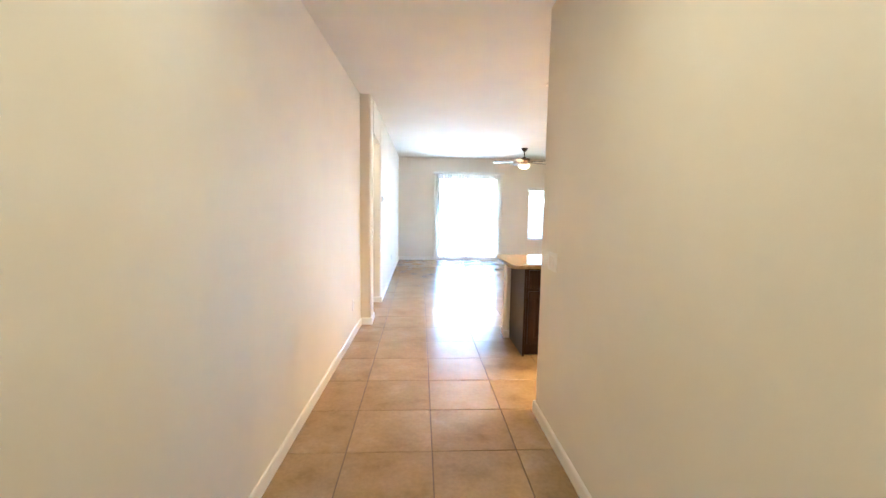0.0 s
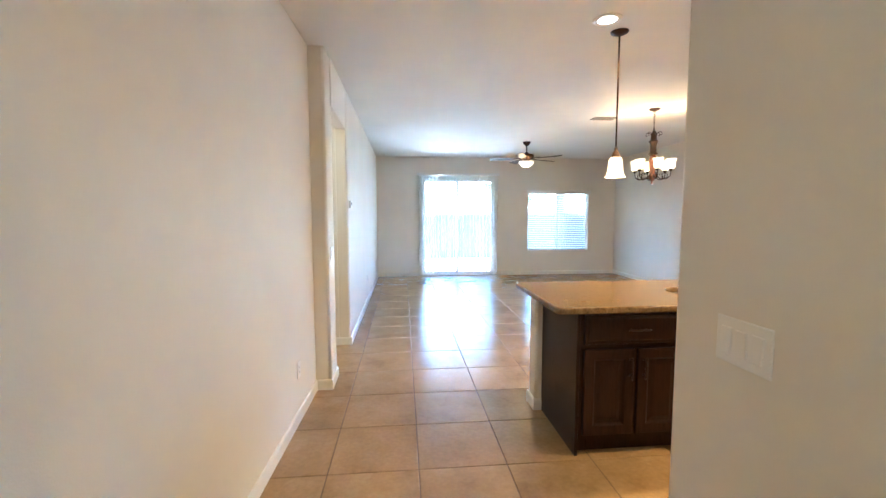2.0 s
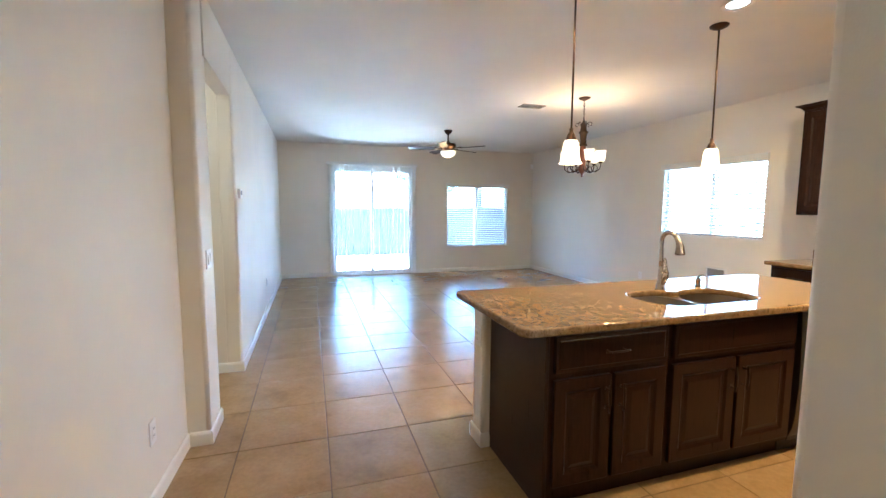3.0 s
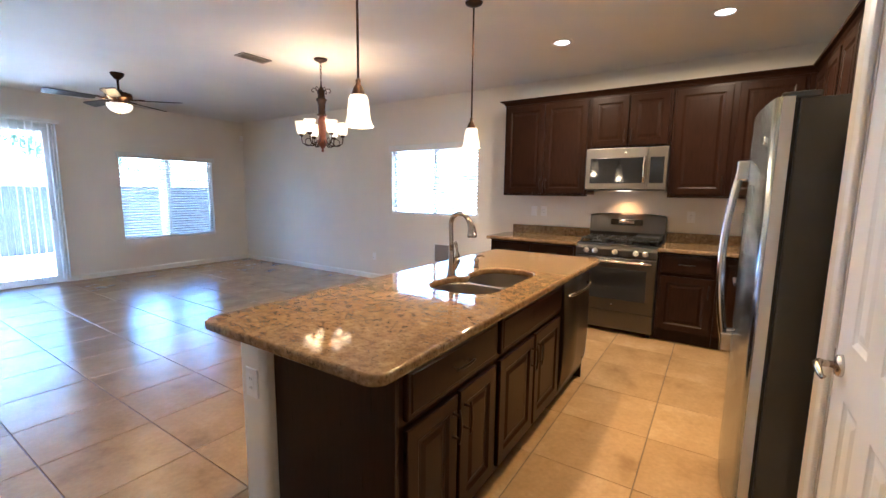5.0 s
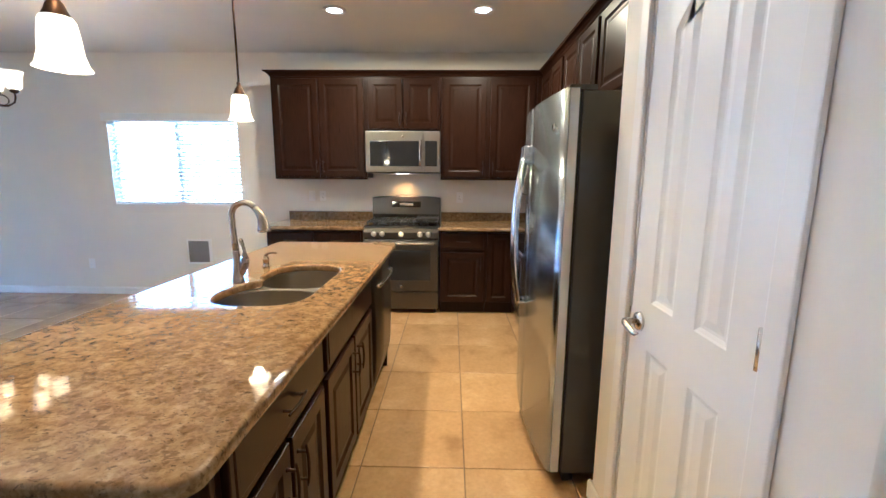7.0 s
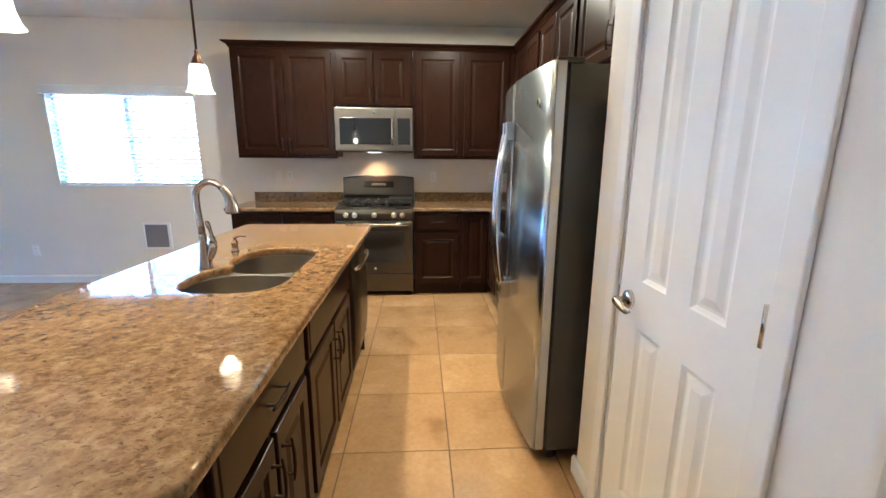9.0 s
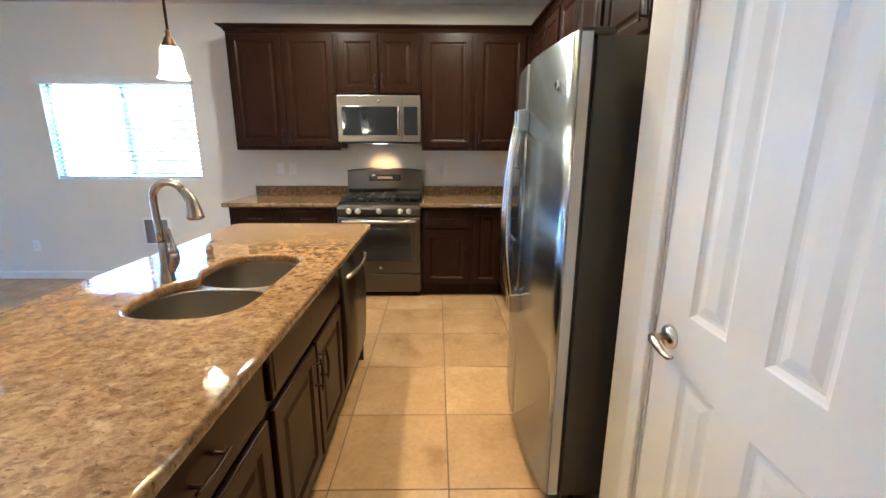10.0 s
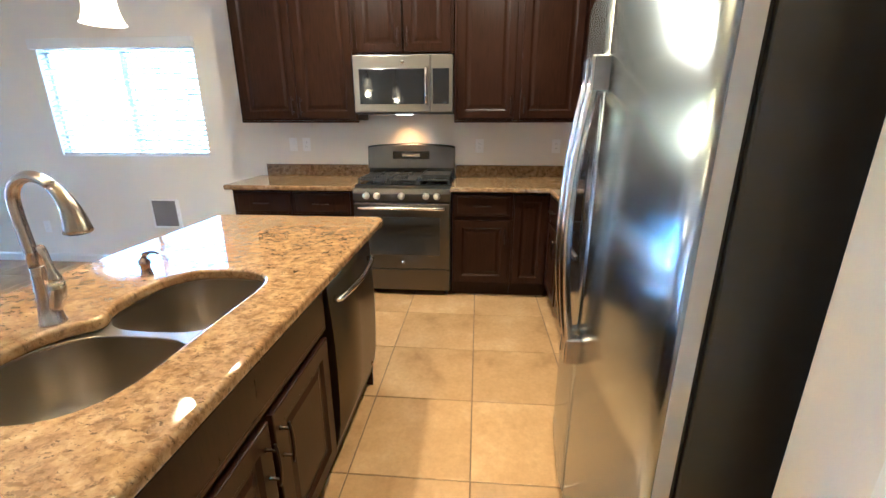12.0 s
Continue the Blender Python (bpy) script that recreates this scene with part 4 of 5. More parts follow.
def gas_range():
    w = RANGE0 - RANGE1 - 0.008
    ob = thing("gas_range", "slate steel gas range with black cast-iron grates", "range", pose(FRONT - 0.005, RANGE0 - 0.004, 0, 0, 0, -90))
    deep = EAST - FRONT - 0.01
    part("body", box(0.003, w - 0.003, 0.0, deep, 0.045, 0.885), FRIDGE_SIDE, ob)
    for x in (0.04, w - 0.04):
        for y in (0.05, deep - 0.05):
            part("foot", lathe([(0.016, 0.0), (0.016, 0.046)], (x, y, 0), 12), RUBBER, ob)
    drawer = part("drawer", box(0.004, w - 0.004, -0.022, -0.001, 0.05, 0.225, 0.006), SLATE, ob)
    part("drawer_lip", box(0.03, w - 0.03, -0.031, -0.021, 0.222, 0.232, 0.003), SLATE, drawer)
    door = part("oven_door", box(0.004, w - 0.004, -0.030, -0.001, 0.238, 0.772, 0.008), SLATE, ob)
    part("oven_window", box(0.085, w - 0.085, -0.033, -0.029, 0.355, 0.665, 0.002), OVEN_GLASS, door, "dark glass oven window")
    bar = [(0.045, -0.03, 0.735), (0.045, -0.062, 0.738)] + [(w / 2 + (w / 2 - 0.05) * f, -0.074 - 0.006 * (1 - f * f), 0.74) for f in (-0.98, -0.5, 0, 0.5, 0.98)] + [(w - 0.045, -0.062, 0.738), (w - 0.045, -0.03, 0.735)]
    part("oven_handle", tube(bar, 0.0135, 12), CHROME, door, "polished steel bar handle")
    part("badge", lathe([(0.0, -0.003), (0.014, -0.003), (0.014, 0.0)], (w / 2, -0.0305, 0.292), 22, None, "y"), CHROME, door)
    bm = bmesh.new()
    side = [(-0.030, 0.790), (-0.030, 0.845), (-0.018, 0.884), (0.06, 0.898), (0.06, 0.790)]
    ends = [[bm.verts.new((x, y, z)) for y, z in side] for x in (0.0, w)]
    for k in range(len(side)):
        j = (k + 1) % len(side)
        bm.faces.new((ends[0][k], ends[0][j], ends[1][j], ends[1][k]))
    bm.faces.new(ends[0])
    bm.faces.new(ends[1])
    control = part("control_panel", bm, SLATE, ob)
    for f in (0.14, 0.25, 0.50, 0.75, 0.86):
        knob = part("knob", lathe([(0.0, -0.036), (0.019, -0.038), (0.022, -0.034), (0.0245, -0.008), (0.027, 0.0)], (0, 0, 0), 20, None, "y"), KNOB, control, "", pose(w * f, -0.031, 0.828, -8, 0, 0))
        part("grip", box(-0.004, 0.004, -0.044, -0.030, -0.019, 0.019, 0.002), KNOB, knob)
    part("cooktop", box(0.002, w - 0.002, 0.061, deep - 0.06, 0.886, 0.904, 0.004), BLACK_GLASS, ob, "black enamel cooktop")
    # burners and grates
    for bx, by, r in ((0.16, 0.17, 0.045), (0.16, 0.40, 0.036), (0.38, 0.285, 0.05), (0.60, 0.17, 0.045), (0.60, 0.40, 0.034)):
        part("burner", lathe([(r, 0.904), (r, 0.914), (r * 0.8, 0.918), (r * 0.75, 0.924), (0.0, 0.926)], (bx, by, 0), 20), IRON, ob)
    for g0, g1 in ((0.02, 0.262), (0.266, 0.494), (0.498, 0.742)):
        bm = bmesh.new()
        mid = (g0 + g1) / 2
        for x in (g0 + 0.006, g1 - 0.006):
            box(x - 0.006, x + 0.006, 0.068, 0.50, 0.932, 0.946, 0.002, bm, 1)
        for y in (0.074, 0.285, 0.494):
            box(g0, g1, y - 0.006, y + 0.006, 0.932, 0.946, 0.002, bm, 1)
        for y in (0.17, 0.40):
            box(g0 + 0.02, mid - 0.028, y - 0.005, y + 0.005, 0.930, 0.950, 0.002, bm, 1)
            box(mid + 0.028, g1 - 0.02, y - 0.005, y + 0.005, 0.930, 0.950, 0.002, bm, 1)
            box(mid - 0.005, mid + 0.005, y - 0.10, y - 0.028, 0.930, 0.950, 0.002, bm, 1)
            box(mid - 0.005, mid + 0.005, y + 0.028, y + 0.10, 0.930, 0.950, 0.002, bm, 1)
        for x in (g0 + 0.006, g1 - 0.006):
            for y in (0.074, 0.494):
                box(x - 0.007, x + 0.007, y - 0.007, y + 0.007, 0.9045, 0.935, 0.0, bm)
        part("grate", bm, IRON, ob, "black cast-iron grate")
    # backguard with an arched top
    bm = bmesh.new()
    cols = 16
    rows = []
    for k in range(cols + 1):
        f = k / cols
        ztop = 1.168 + 0.024 * math.sin(math.pi * f) ** 0.7
        x = 0.0 + w * f
        rows.append([bm.verts.new(p) for p in ((x, deep - 0.075, 0.985), (x, deep - 0.055, ztop - 0.012), (x, deep - 0.045, ztop), (x, deep - 0.002, ztop), (x, deep - 0.002, 0.985))])
    for a, b in zip(rows, rows[1:]):
        for j in range(5):
            i = (j + 1) % 5
            bm.faces.new((a[j], a[i], b[i], b[j]))
    bm.faces.new(rows[0])
    bm.faces.new(rows[-1])
    guard = part("backguard", bm, SLATE, ob)
    part("riser", box(0.004, w - 0.004, deep - 0.059, deep - 0.003, 0.9045, 0.984), RUBBER, ob)
    part("display", box(w * 0.29, w * 0.71, -0.002, 0.006, -0.032, 0.032, 0.002), BLACK_GLASS, guard, "dark glass clock display", pose(0, deep - 0.0665, 1.095, -6, 0, 0))
    part("clock_bars", box(w * 0.40, w * 0.60, -0.0035, -0.002, -0.012, 0.012), PET_GREY, guard, "", pose(0, deep - 0.0665, 1.095, -6, 0, 0))
    return ob


gas_range()
griddle = thing("griddle", "black cast-iron griddle plate lying on the range", "griddle", pose(FRONT + 0.29, 3.74, 0.9505, 0, 0, -90))
g = box(-0.115, 0.115, -0.19, 0.19, 0.0, 0.012, 0.004)
box(-0.115, 0.115, -0.19, -0.182, 0.011, 0.026, 0.002, g)
box(-0.115, 0.115, 0.182, 0.19, 0.011, 0.026, 0.002, g)
box(-0.115, -0.107, -0.182, 0.182, 0.011, 0.022, 0.002, g)
box(0.107, 0.115, -0.182, 0.182, 0.011, 0.022, 0.002, g)
part("plate", g, IRON, griddle)


def microwave():
    x = 4.535
    w = RANGE0 - RANGE1 - 0.006
    ob = thing("microwave", "slate steel over-the-range microwave with black glass door", "microwave", pose(x, RANGE0 - 0.003, 0, 0, 0, -90))
    z0, z1 = 1.432, 1.853
    part("body", box(0.003, w - 0.003, 0.0, EAST - x - 0.004, z0, z1), FRIDGE_SIDE, ob)
    door = part("door", box(0.0, w * 0.775, -0.026, -0.001, z0 + 0.012, z1 - 0.001, 0.006), PALE_SLATE, ob)
    part("door_window", box(0.045, w * 0.715, -0.0295, -0.025, z0 + 0.072, z1 - 0.098, 0.002), BLACK_GLASS, door, "black glass door window")
    part("badge", lathe([(0.0, -0.003), (0.013, -0.003), (0.013, 0.0)], (w * 0.5, -0.0265, z1 - 0.05), 22, None, "y"), CHROME, door)
    hx = w * 0.735
    part("handle", tube([(hx, -0.026, z0 + 0.075), (hx, -0.052, z0 + 0.08), (hx, -0.06, z0 + 0.14), (hx, -0.062, (z0 + z1) / 2), (hx, -0.06, z1 - 0.16), (hx, -0.052, z1 - 0.10), (hx, -0.026, z1 - 0.095)], 0.012, 10), CHROME, door, "steel bar handle")
    side = part("control_panel", box(w * 0.777, w, -0.026, -0.001, z0 + 0.012, z1 - 0.001, 0.006), PALE_SLATE, ob)
    part("keypad", box(w * 0.80, w - 0.03, -0.0285, -0.025, z0 + 0.072, z1 - 0.098, 0.002), BLACK_GLASS, side)
    part("grille", box(0.01, w - 0.01, -0.018, 0.0, z0, z0 + 0.0115), RUBBER, ob)
    lamp = part("lamp_lens", box(w * 0.5 - 0.08, w * 0.5 + 0.05, 0.07, 0.15, z0 - 0.007, z0 - 0.0005, 0.002), HOOD_GLOW, ob, "glowing cooktop lamp lens")
    light = new("hood_light", bpy.data.lights.new("hood_light", "AREA"))
    light.data.shape, light.data.size, light.data.size_y = "RECTANGLE", 0.10, 0.06
    light.data.energy, light.data.color, light.data.spread = HOOD_WATTS, (1.0, 0.40, 0.09), radians(90)
    light.matrix_basis = look((x + 0.18, (RANGE0 + RANGE1) / 2 + 0.015, z0 - 0.011), (EAST - 0.05, (RANGE0 + RANGE1) / 2 + 0.015, 1.05))
    return ob


microwave()


# ---- pantry door ----
def pantry_door():
    """A white four-panel door with arched upper panels in its frame; it faces +y in the world."""
    ob = thing("door_2", "white four-panel pantry door, closed, with nickel lever", "door", pose(DOOR1, PANTRY, 0, 0, 0, 180), "", "structure")
    w, h = DOOR1 - DOOR0, DOOR_TOP
    # jambs and casing
    for x0, x1 in ((0.0, 0.012), (w - 0.012, w)):
        part("jamb", box(x0, x1, 0.002, 0.118, 0.0, h), TRIM, ob)
    part("jamb", box(0.012, w - 0.012, 0.002, 0.118, h - 0.012, h), TRIM, ob)
    for x0, x1, z0, z1 in ((-0.056, 0.004, 0.0, h + 0.056), (w - 0.004, w + 0.056, 0.0, h + 0.056), (0.004, w - 0.004, h - 0.004, h + 0.056)):
        bm = box(x0, x1, -0.015, -0.0005, z0, z1, 0.005)
        part("casing", bm, TRIM, ob)
    # the leaf with its six panels
    x0, x1, z0, z1, y = 0.0145, w - 0.0145, 0.012, h - 0.0145, 0.004
    us = [x0, 0.142, 0.272, 0.376, 0.506, x1]
    vs = [z0, 0.24, 0.845, 1.0]
    mid = (us[2] + us[3]) / 2

    def arch(u):
        """The height of the upper panels' arched tops."""
        f = (u - mid) / (us[4] - mid)
        return 1.80 + 0.085 * (1 - abs(f) ** 2.2)

    bm = bmesh.new()
    grid = {(i, j): bm.verts.new((u, y, v)) for i, u in enumerate(us) for j, v in enumerate(vs + [z1])}
    panels = []
    for i in range(5):
        for j in range(3):
            f = bm.faces.new((grid[i, j], grid[i + 1, j], grid[i + 1, j + 1], grid[i, j + 1]))
            if i in (1, 3) and j == 1:
                panels.append(f)
    tops = {i: bm.verts.new((us[i], y, arch(us[i]))) for i in (1, 2, 3, 4)}
    bm.faces.new((grid[0, 3], grid[1, 3], tops[1], grid[1, 4], grid[0, 4]))
    bm.faces.new((grid[2, 3], grid[3, 3], tops[3], grid[3, 4], grid[2, 4], tops[2]))
    bm.faces.new((grid[4, 3], grid[5, 3], grid[5, 4], grid[4, 4], tops[4]))
    for i in (1, 3):
        curve = [bm.verts.new((u, y, arch(u))) for u in (us[i] + (us[i + 1] - us[i]) * k / 7 for k in range(1, 7))]
        panels.append(bm.faces.new([grid[i, 3], grid[i + 1, 3], tops[i + 1]] + curve[::-1] + [tops[i]]))
        bm.faces.new([tops[i]] + curve + [tops[i + 1], grid[i + 1, 4], grid[i, 4]])
    bmesh.ops.recalc_face_normals(bm, faces=bm.faces)
    if bm.faces[:][0].normal.y > 0:
        bmesh.ops.reverse_faces(bm, faces=bm.faces)
    for f in panels:
        for inset, depth in ((0.005, -0.003), (0.010, -0.004), (0.008, 0.0), (0.022, 0.005)):
            bmesh.ops.inset_region(bm, faces=[f], thickness=inset, depth=depth, use_even_offset=True)
    rim = [e for e in bm.edges if e.is_boundary]
    made = bmesh.ops.extrude_edge_only(bm, edges=rim)["geom"]
    moved = [v for v in made if isinstance(v, bmesh.types.BMVert)]
    for v in moved:
        v.co.y += 0.035
    bmesh.ops.contextual_create(bm, geom=[e for e in made if isinstance(e, bmesh.types.BMEdge)])
    leaf = part("leaf", bm, DOOR_WHITE, ob)
    # lever on the side away from the hinges
    lx, lz = x0 + 0.066, 0.922
    rose = part("lever_rose", lathe([(0.0, -0.012), (0.024, -0.011), (0.031, -0.005), (0.032, 0.004)], (lx, 0.0, lz), 26, None, "y"), CHROME, leaf)
    part("lever", tube([(lx, -0.010, lz), (lx, -0.034, lz), (lx + 0.002, -0.046, lz + 0.002), (lx + 0.018, -0.052, lz + 0.003), (lx + 0.042, -0.053, lz - 0.004), (lx + 0.066, -0.051, lz - 0.012), (lx + 0.086, -0.049, lz - 0.013), (lx + 0.100, -0.047, lz - 0.006)], [0.0125, 0.012, 0.0125, 0.0130, 0.0105, 0.0078, 0.0068, 0.0045], 12, None, 0.75), NICKEL, rose, "brushed nickel lever handle")
    part("strike_plate", box(0.004, 0.0135, -0.0005, 0.030, lz - 0.03, lz + 0.03, 0.001), CHROME, ob)
    for z in (0.20, 1.05, 1.84):
        part("hinge", tube([(x1 + 0.001, -0.006, z - 0.045), (x1 + 0.001, -0.006, z + 0.045)], 0.0068, 12), CHROME, ob, "steel door hinge")
    return ob


pantry_door()


# ---- lamps ----
def glow_point(x, y, z, watts, radius, colour=WARM):
    light = new("bulb", bpy.data.lights.new("bulb", "POINT"))
    light.data.energy, light.data.shadow_soft_size, light.data.color = watts, radius, colour
    light.matrix_basis = Matrix.Translation((x, y, z))


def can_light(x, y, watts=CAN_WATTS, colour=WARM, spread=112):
    ob = thing("recessed_light", "round white recessed ceiling light, seen or added, switched on", "ceiling light", Matrix.Translation((x, y, TOP)), "recessed ceiling lights")
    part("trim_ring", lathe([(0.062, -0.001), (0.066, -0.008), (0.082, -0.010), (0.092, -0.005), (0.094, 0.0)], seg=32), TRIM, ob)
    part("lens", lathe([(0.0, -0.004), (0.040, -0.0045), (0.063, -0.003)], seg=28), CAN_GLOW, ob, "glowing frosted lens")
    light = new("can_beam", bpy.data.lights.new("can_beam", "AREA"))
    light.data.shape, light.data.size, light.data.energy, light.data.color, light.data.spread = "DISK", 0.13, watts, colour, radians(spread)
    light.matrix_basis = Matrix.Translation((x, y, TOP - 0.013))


can_light(1.255, 4.45, CAN_WATTS * 0.7, WARM, 125)
can_light(2.50, 4.45, CAN_WATTS * 1.05, WARM, 122)
# this can is never in view; added on the row's spacing
can_light(2.50, 3.25, CAN_WATTS, WARM, 100)
for x, y in ((3.766, 4.44), (3.756, 3.25)):
    can_light(x, y, CAN_WATTS * 2.3, (1.0, 0.61, 0.25), 176)
# the can at y -0.55 is unseen, added to even out the corridor's light
for y in (1.10, -0.55):
    can_light(-0.08, y, 0.155, (1.0, 0.73, 0.38), 175)
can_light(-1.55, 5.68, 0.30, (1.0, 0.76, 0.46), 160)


def bell_profile(r_top, r_mid, r_low, h):
    """An open bell of thin glass, wide at the bottom."""
    outer = [(r_top, h), (r_top * 1.16, h * 0.93), (r_mid, h * 0.62), (r_mid * 1.07, h * 0.32), (r_low * 0.88, h * 0.10), (r_low, 0.0)]
    return outer + [(r - 0.003, z + 0.001) for r, z in reversed(outer)]


def pendant(x, y, drop):
    ob = thing("pendant_light", "bronze rod pendant lamp with a frosted bell shade", "pendant light", Matrix.Translation((x, y, TOP)), "pendants over the island")
    part("canopy", lathe([(0.0, -0.030), (0.012, -0.030), (0.030, -0.024), (0.056, -0.012), (0.062, -0.004), (0.062, 0.0)], seg=28), BRONZE, ob)
    top = drop + 0.140 - TOP
    part("rod", tube([(0, 0, -0.026), (0, 0, top + 0.05)], 0.006, 10), BRONZE, ob)
    part("holder", lathe([(0.006, top + 0.075), (0.012, top + 0.070), (0.011, top + 0.05), (0.022, top + 0.035), (0.027, top + 0.02), (0.036, top + 0.002), (0.037, top - 0.006), (0.0, top - 0.006)], seg=24), BRONZE, ob)
    part("shade", lathe(bell_profile(0.038, 0.050, 0.070, 0.140), (0, 0, drop - TOP), 36), SHADE, ob, "glowing frosted glass bell shade")
    part("bulb", lathe([(0.010, 0.062), (0.013, 0.050), (0.022, 0.034), (0.025, 0.020), (0.021, 0.006), (0.011, -0.002), (0.0, -0.004)], (0, 0, drop + 0.048 - TOP), 18), BULB, ob, "bright glass bulb")
    glow_point(x, y, drop - 0.035, BULB_WATTS * 1.5, 0.03, (1.0, 0.60, 0.24))


pendant(1.432, 4.62, 1.690)
pendant(2.685, 4.725, 1.712)


def chandelier(x, y):
    ob = thing("chandelier", "bronze and reddish wood chandelier with six glass shades", "chandelier", Matrix.Translation((x, y, TOP)))
    low = 1.79 - TOP
    part("canopy", lathe([(0.0, -0.034), (0.016, -0.034), (0.034, -0.026), (0.060, -0.014), (0.068, -0.004), (0.068, 0.0)], seg=28), BRONZE, ob)
    # chain of open links
    z = -0.034
    k = 0
    while z > low + 0.735:
        link = [Vector((0.010 * math.cos(a), 0, -0.017 + 0.021 * math.sin(a))) for a in [2 * math.pi * j / 12 for j in range(13)]]
        turn = Matrix.Rotation(radians(90 * (k % 2) + 20), 3, "Z")
        part("chain_link", tube([turn @ p + Vector((0, 0, z)) for p in link], 0.0028, 6), BRONZE, ob)
        z -= 0.031
        k += 1
    column = [(0.0, 0.0), (0.012, 0.004), (0.015, 0.018), (0.010, 0.030), (0.020, 0.045), (0.044, 0.075), (0.052, 0.100), (0.040, 0.120), (0.034, 0.150), (0.038, 0.20), (0.043, 0.26), (0.038, 0.32), (0.030, 0.36)]
    part("lower_column", lathe([(r, low + h) for r, h in column], seg=28), COPPER_WOOD, ob, "reddish brown turned wooden column")
    upper = [(0.030, 0.36), (0.050, 0.365), (0.052, 0.375), (0.038, 0.385), (0.036, 0.45), (0.042, 0.505), (0.054, 0.515), (0.054, 0.53), (0.038, 0.54), (0.033, 0.58), (0.038, 0.61), (0.022, 0.63), (0.009, 0.66), (0.006, 0.70), (0.0, 0.735)]
    part("upper_column", lathe([(r, low + h) for r, h in upper], seg=28), BRONZE, ob)
    for n in range(6):
        turn = Matrix.Rotation(radians(60 * n + 14), 3, "Z")
        sweep = [Vector((0.030, 0, 0.135)), Vector((0.055, 0, 0.092)), Vector((0.095, 0, 0.062)), Vector((0.160, 0, 0.062)), Vector((0.198, 0, 0.090)), Vector((0.206, 0, 0.125)), Vector((0.206, 0, 0.158))]
        place = lambda p: turn @ p + Vector((0, 0, low))
        arm = part("arm", tube([place(p) for p in sweep], 0.0058, 8), BRONZE, ob)
        curl = arc((0.138, 0, 0.100), 0.034, 150, -170, 12)
        part("scroll", tube([place(p) for p in curl], 0.0042, 7), BRONZE, arm)
        tip = turn @ Vector((0.206, 0, 0)) + Vector((0, 0, low))
        part("cup", lathe([(0.008, 0.150), (0.022, 0.158), (0.028, 0.170), (0.016, 0.182), (0.0, 0.183)], tip, 18), BRONZE, arm)
        outer = [(0.026, 0.178), (0.040, 0.184), (0.046, 0.210), (0.049, 0.250), (0.055, 0.282), (0.062, 0.298)]
        part("shade", lathe(outer + [(r - 0.003, h) for r, h in reversed(outer)], tip, 26), SHADE, ob, "glowing frosted glass shade")
        part("bulb", lathe([(0.009, 0.184), (0.012, 0.196), (0.019, 0.210), (0.021, 0.222), (0.018, 0.236), (0.0, 0.246)], tip, 14), BULB, ob, "bright glass bulb")
        hook = [Vector((0.022, 0, 0.60)), Vector((0.050, 0, 0.63)), Vector((0.078, 0, 0.635)), Vector((0.094, 0, 0.615)), Vector((0.086, 0, 0.594)), Vector((0.070, 0, 0.600))]
        part("top_scroll", tube([place(p) for p in hook], 0.0042, 7), BRONZE, ob)
    for n in range(6):
        a = radians(60 * n + 14)
        glow_point(x + 0.206 * math.cos(a), y + 0.206 * math.sin(a), 1.79 + 0.280, BULB_WATTS, 0.018, (1.0, 0.50, 0.17))


chandelier(2.985, 6.66)


def ceiling_fan(x, y):
    ob = thing("ceiling_fan", "dark five-blade ceiling fan with a lit glass bowl", "ceiling fan", Matrix.Translation((x, y, TOP)))
    part("canopy", lathe([(0.0, -0.075), (0.016, -0.075), (0.030, -0.066), (0.062, -0.030), (0.070, -0.006), (0.070, 0.0)], seg=28), BRONZE, ob)
    part("rod", tube([(0, 0, -0.07), (0, 0, -0.20)], 0.012, 12), BRONZE, ob)
    part("motor", lathe([(0.0, -0.185), (0.030, -0.185), (0.036, -0.20), (0.070, -0.212), (0.122, -0.222), (0.130, -0.240), (0.130, -0.270), (0.115, -0.290), (0.080, -0.305), (0.075, -0.325), (0.060, -0.330), (0.0, -0.330)], seg=36), BRONZE, ob)
    part("fitter", lathe([(0.060, -0.330), (0.085, -0.338), (0.090, -0.352), (0.0, -0.352)], seg=28), BRONZE, ob)
    part("bowl", lathe([(0.120, -0.345), (0.128, -0.352), (0.122, -0.385), (0.095, -0.420), (0.055, -0.440), (0.0, -0.446)], seg=34), SHADE, ob, "glowing frosted glass bowl")
    part("finial", lathe([(0.0, -0.468), (0.008, -0.464), (0.011, -0.455), (0.006, -0.446)], seg=14), BRONZE, ob)
    for n in range(5):
        turn = pose(0, 0, 0, 0, 0, 72 * n + 26)
        bm = bmesh.new()
        outline = rounded(0.215, 0.66, -0.066, 0.066, 0.045, 5)
        for z, order in ((-0.004, 1), (0.004, -1)):
            bm.faces.new([bm.verts.new((px, py * (0.78 + 0.33 * (px - 0.2) / 0.45), z)) for px, py in outline][::order])
        bm.verts.ensure_lookup_table()
        m = len(outline)
        vs = bm.verts[:]
        for k in range(m):
            bm.faces.new((vs[k], vs[(k + 1) % m], vs[m + (k + 1) % m], vs[m + k]))
        blade = part("blade", bm, BLADE, ob, "", turn @ pose(0, 0, -0.300, 12, 0, 0))
        part("blade_arm", tube([(0.10, 0, 0.006), (0.16, 0, 0.004), (0.20, 0.02, 0.007), (0.26, 0.02, 0.007)], [0.014, 0.011, 0.010, 0.008], 8, None, 0.5), BRONZE, blade)
    glow_point(x, y, TOP - 0.325 - 0.16, BULB_WATTS * 1.5, 0.06)
    for n in range(3):
        a = radians(120 * n + 40)
        glow_point(x + 0.135 * math.cos(a), y + 0.135 * math.sin(a), TOP - 0.325, BULB_WATTS * 0.5, 0.02)


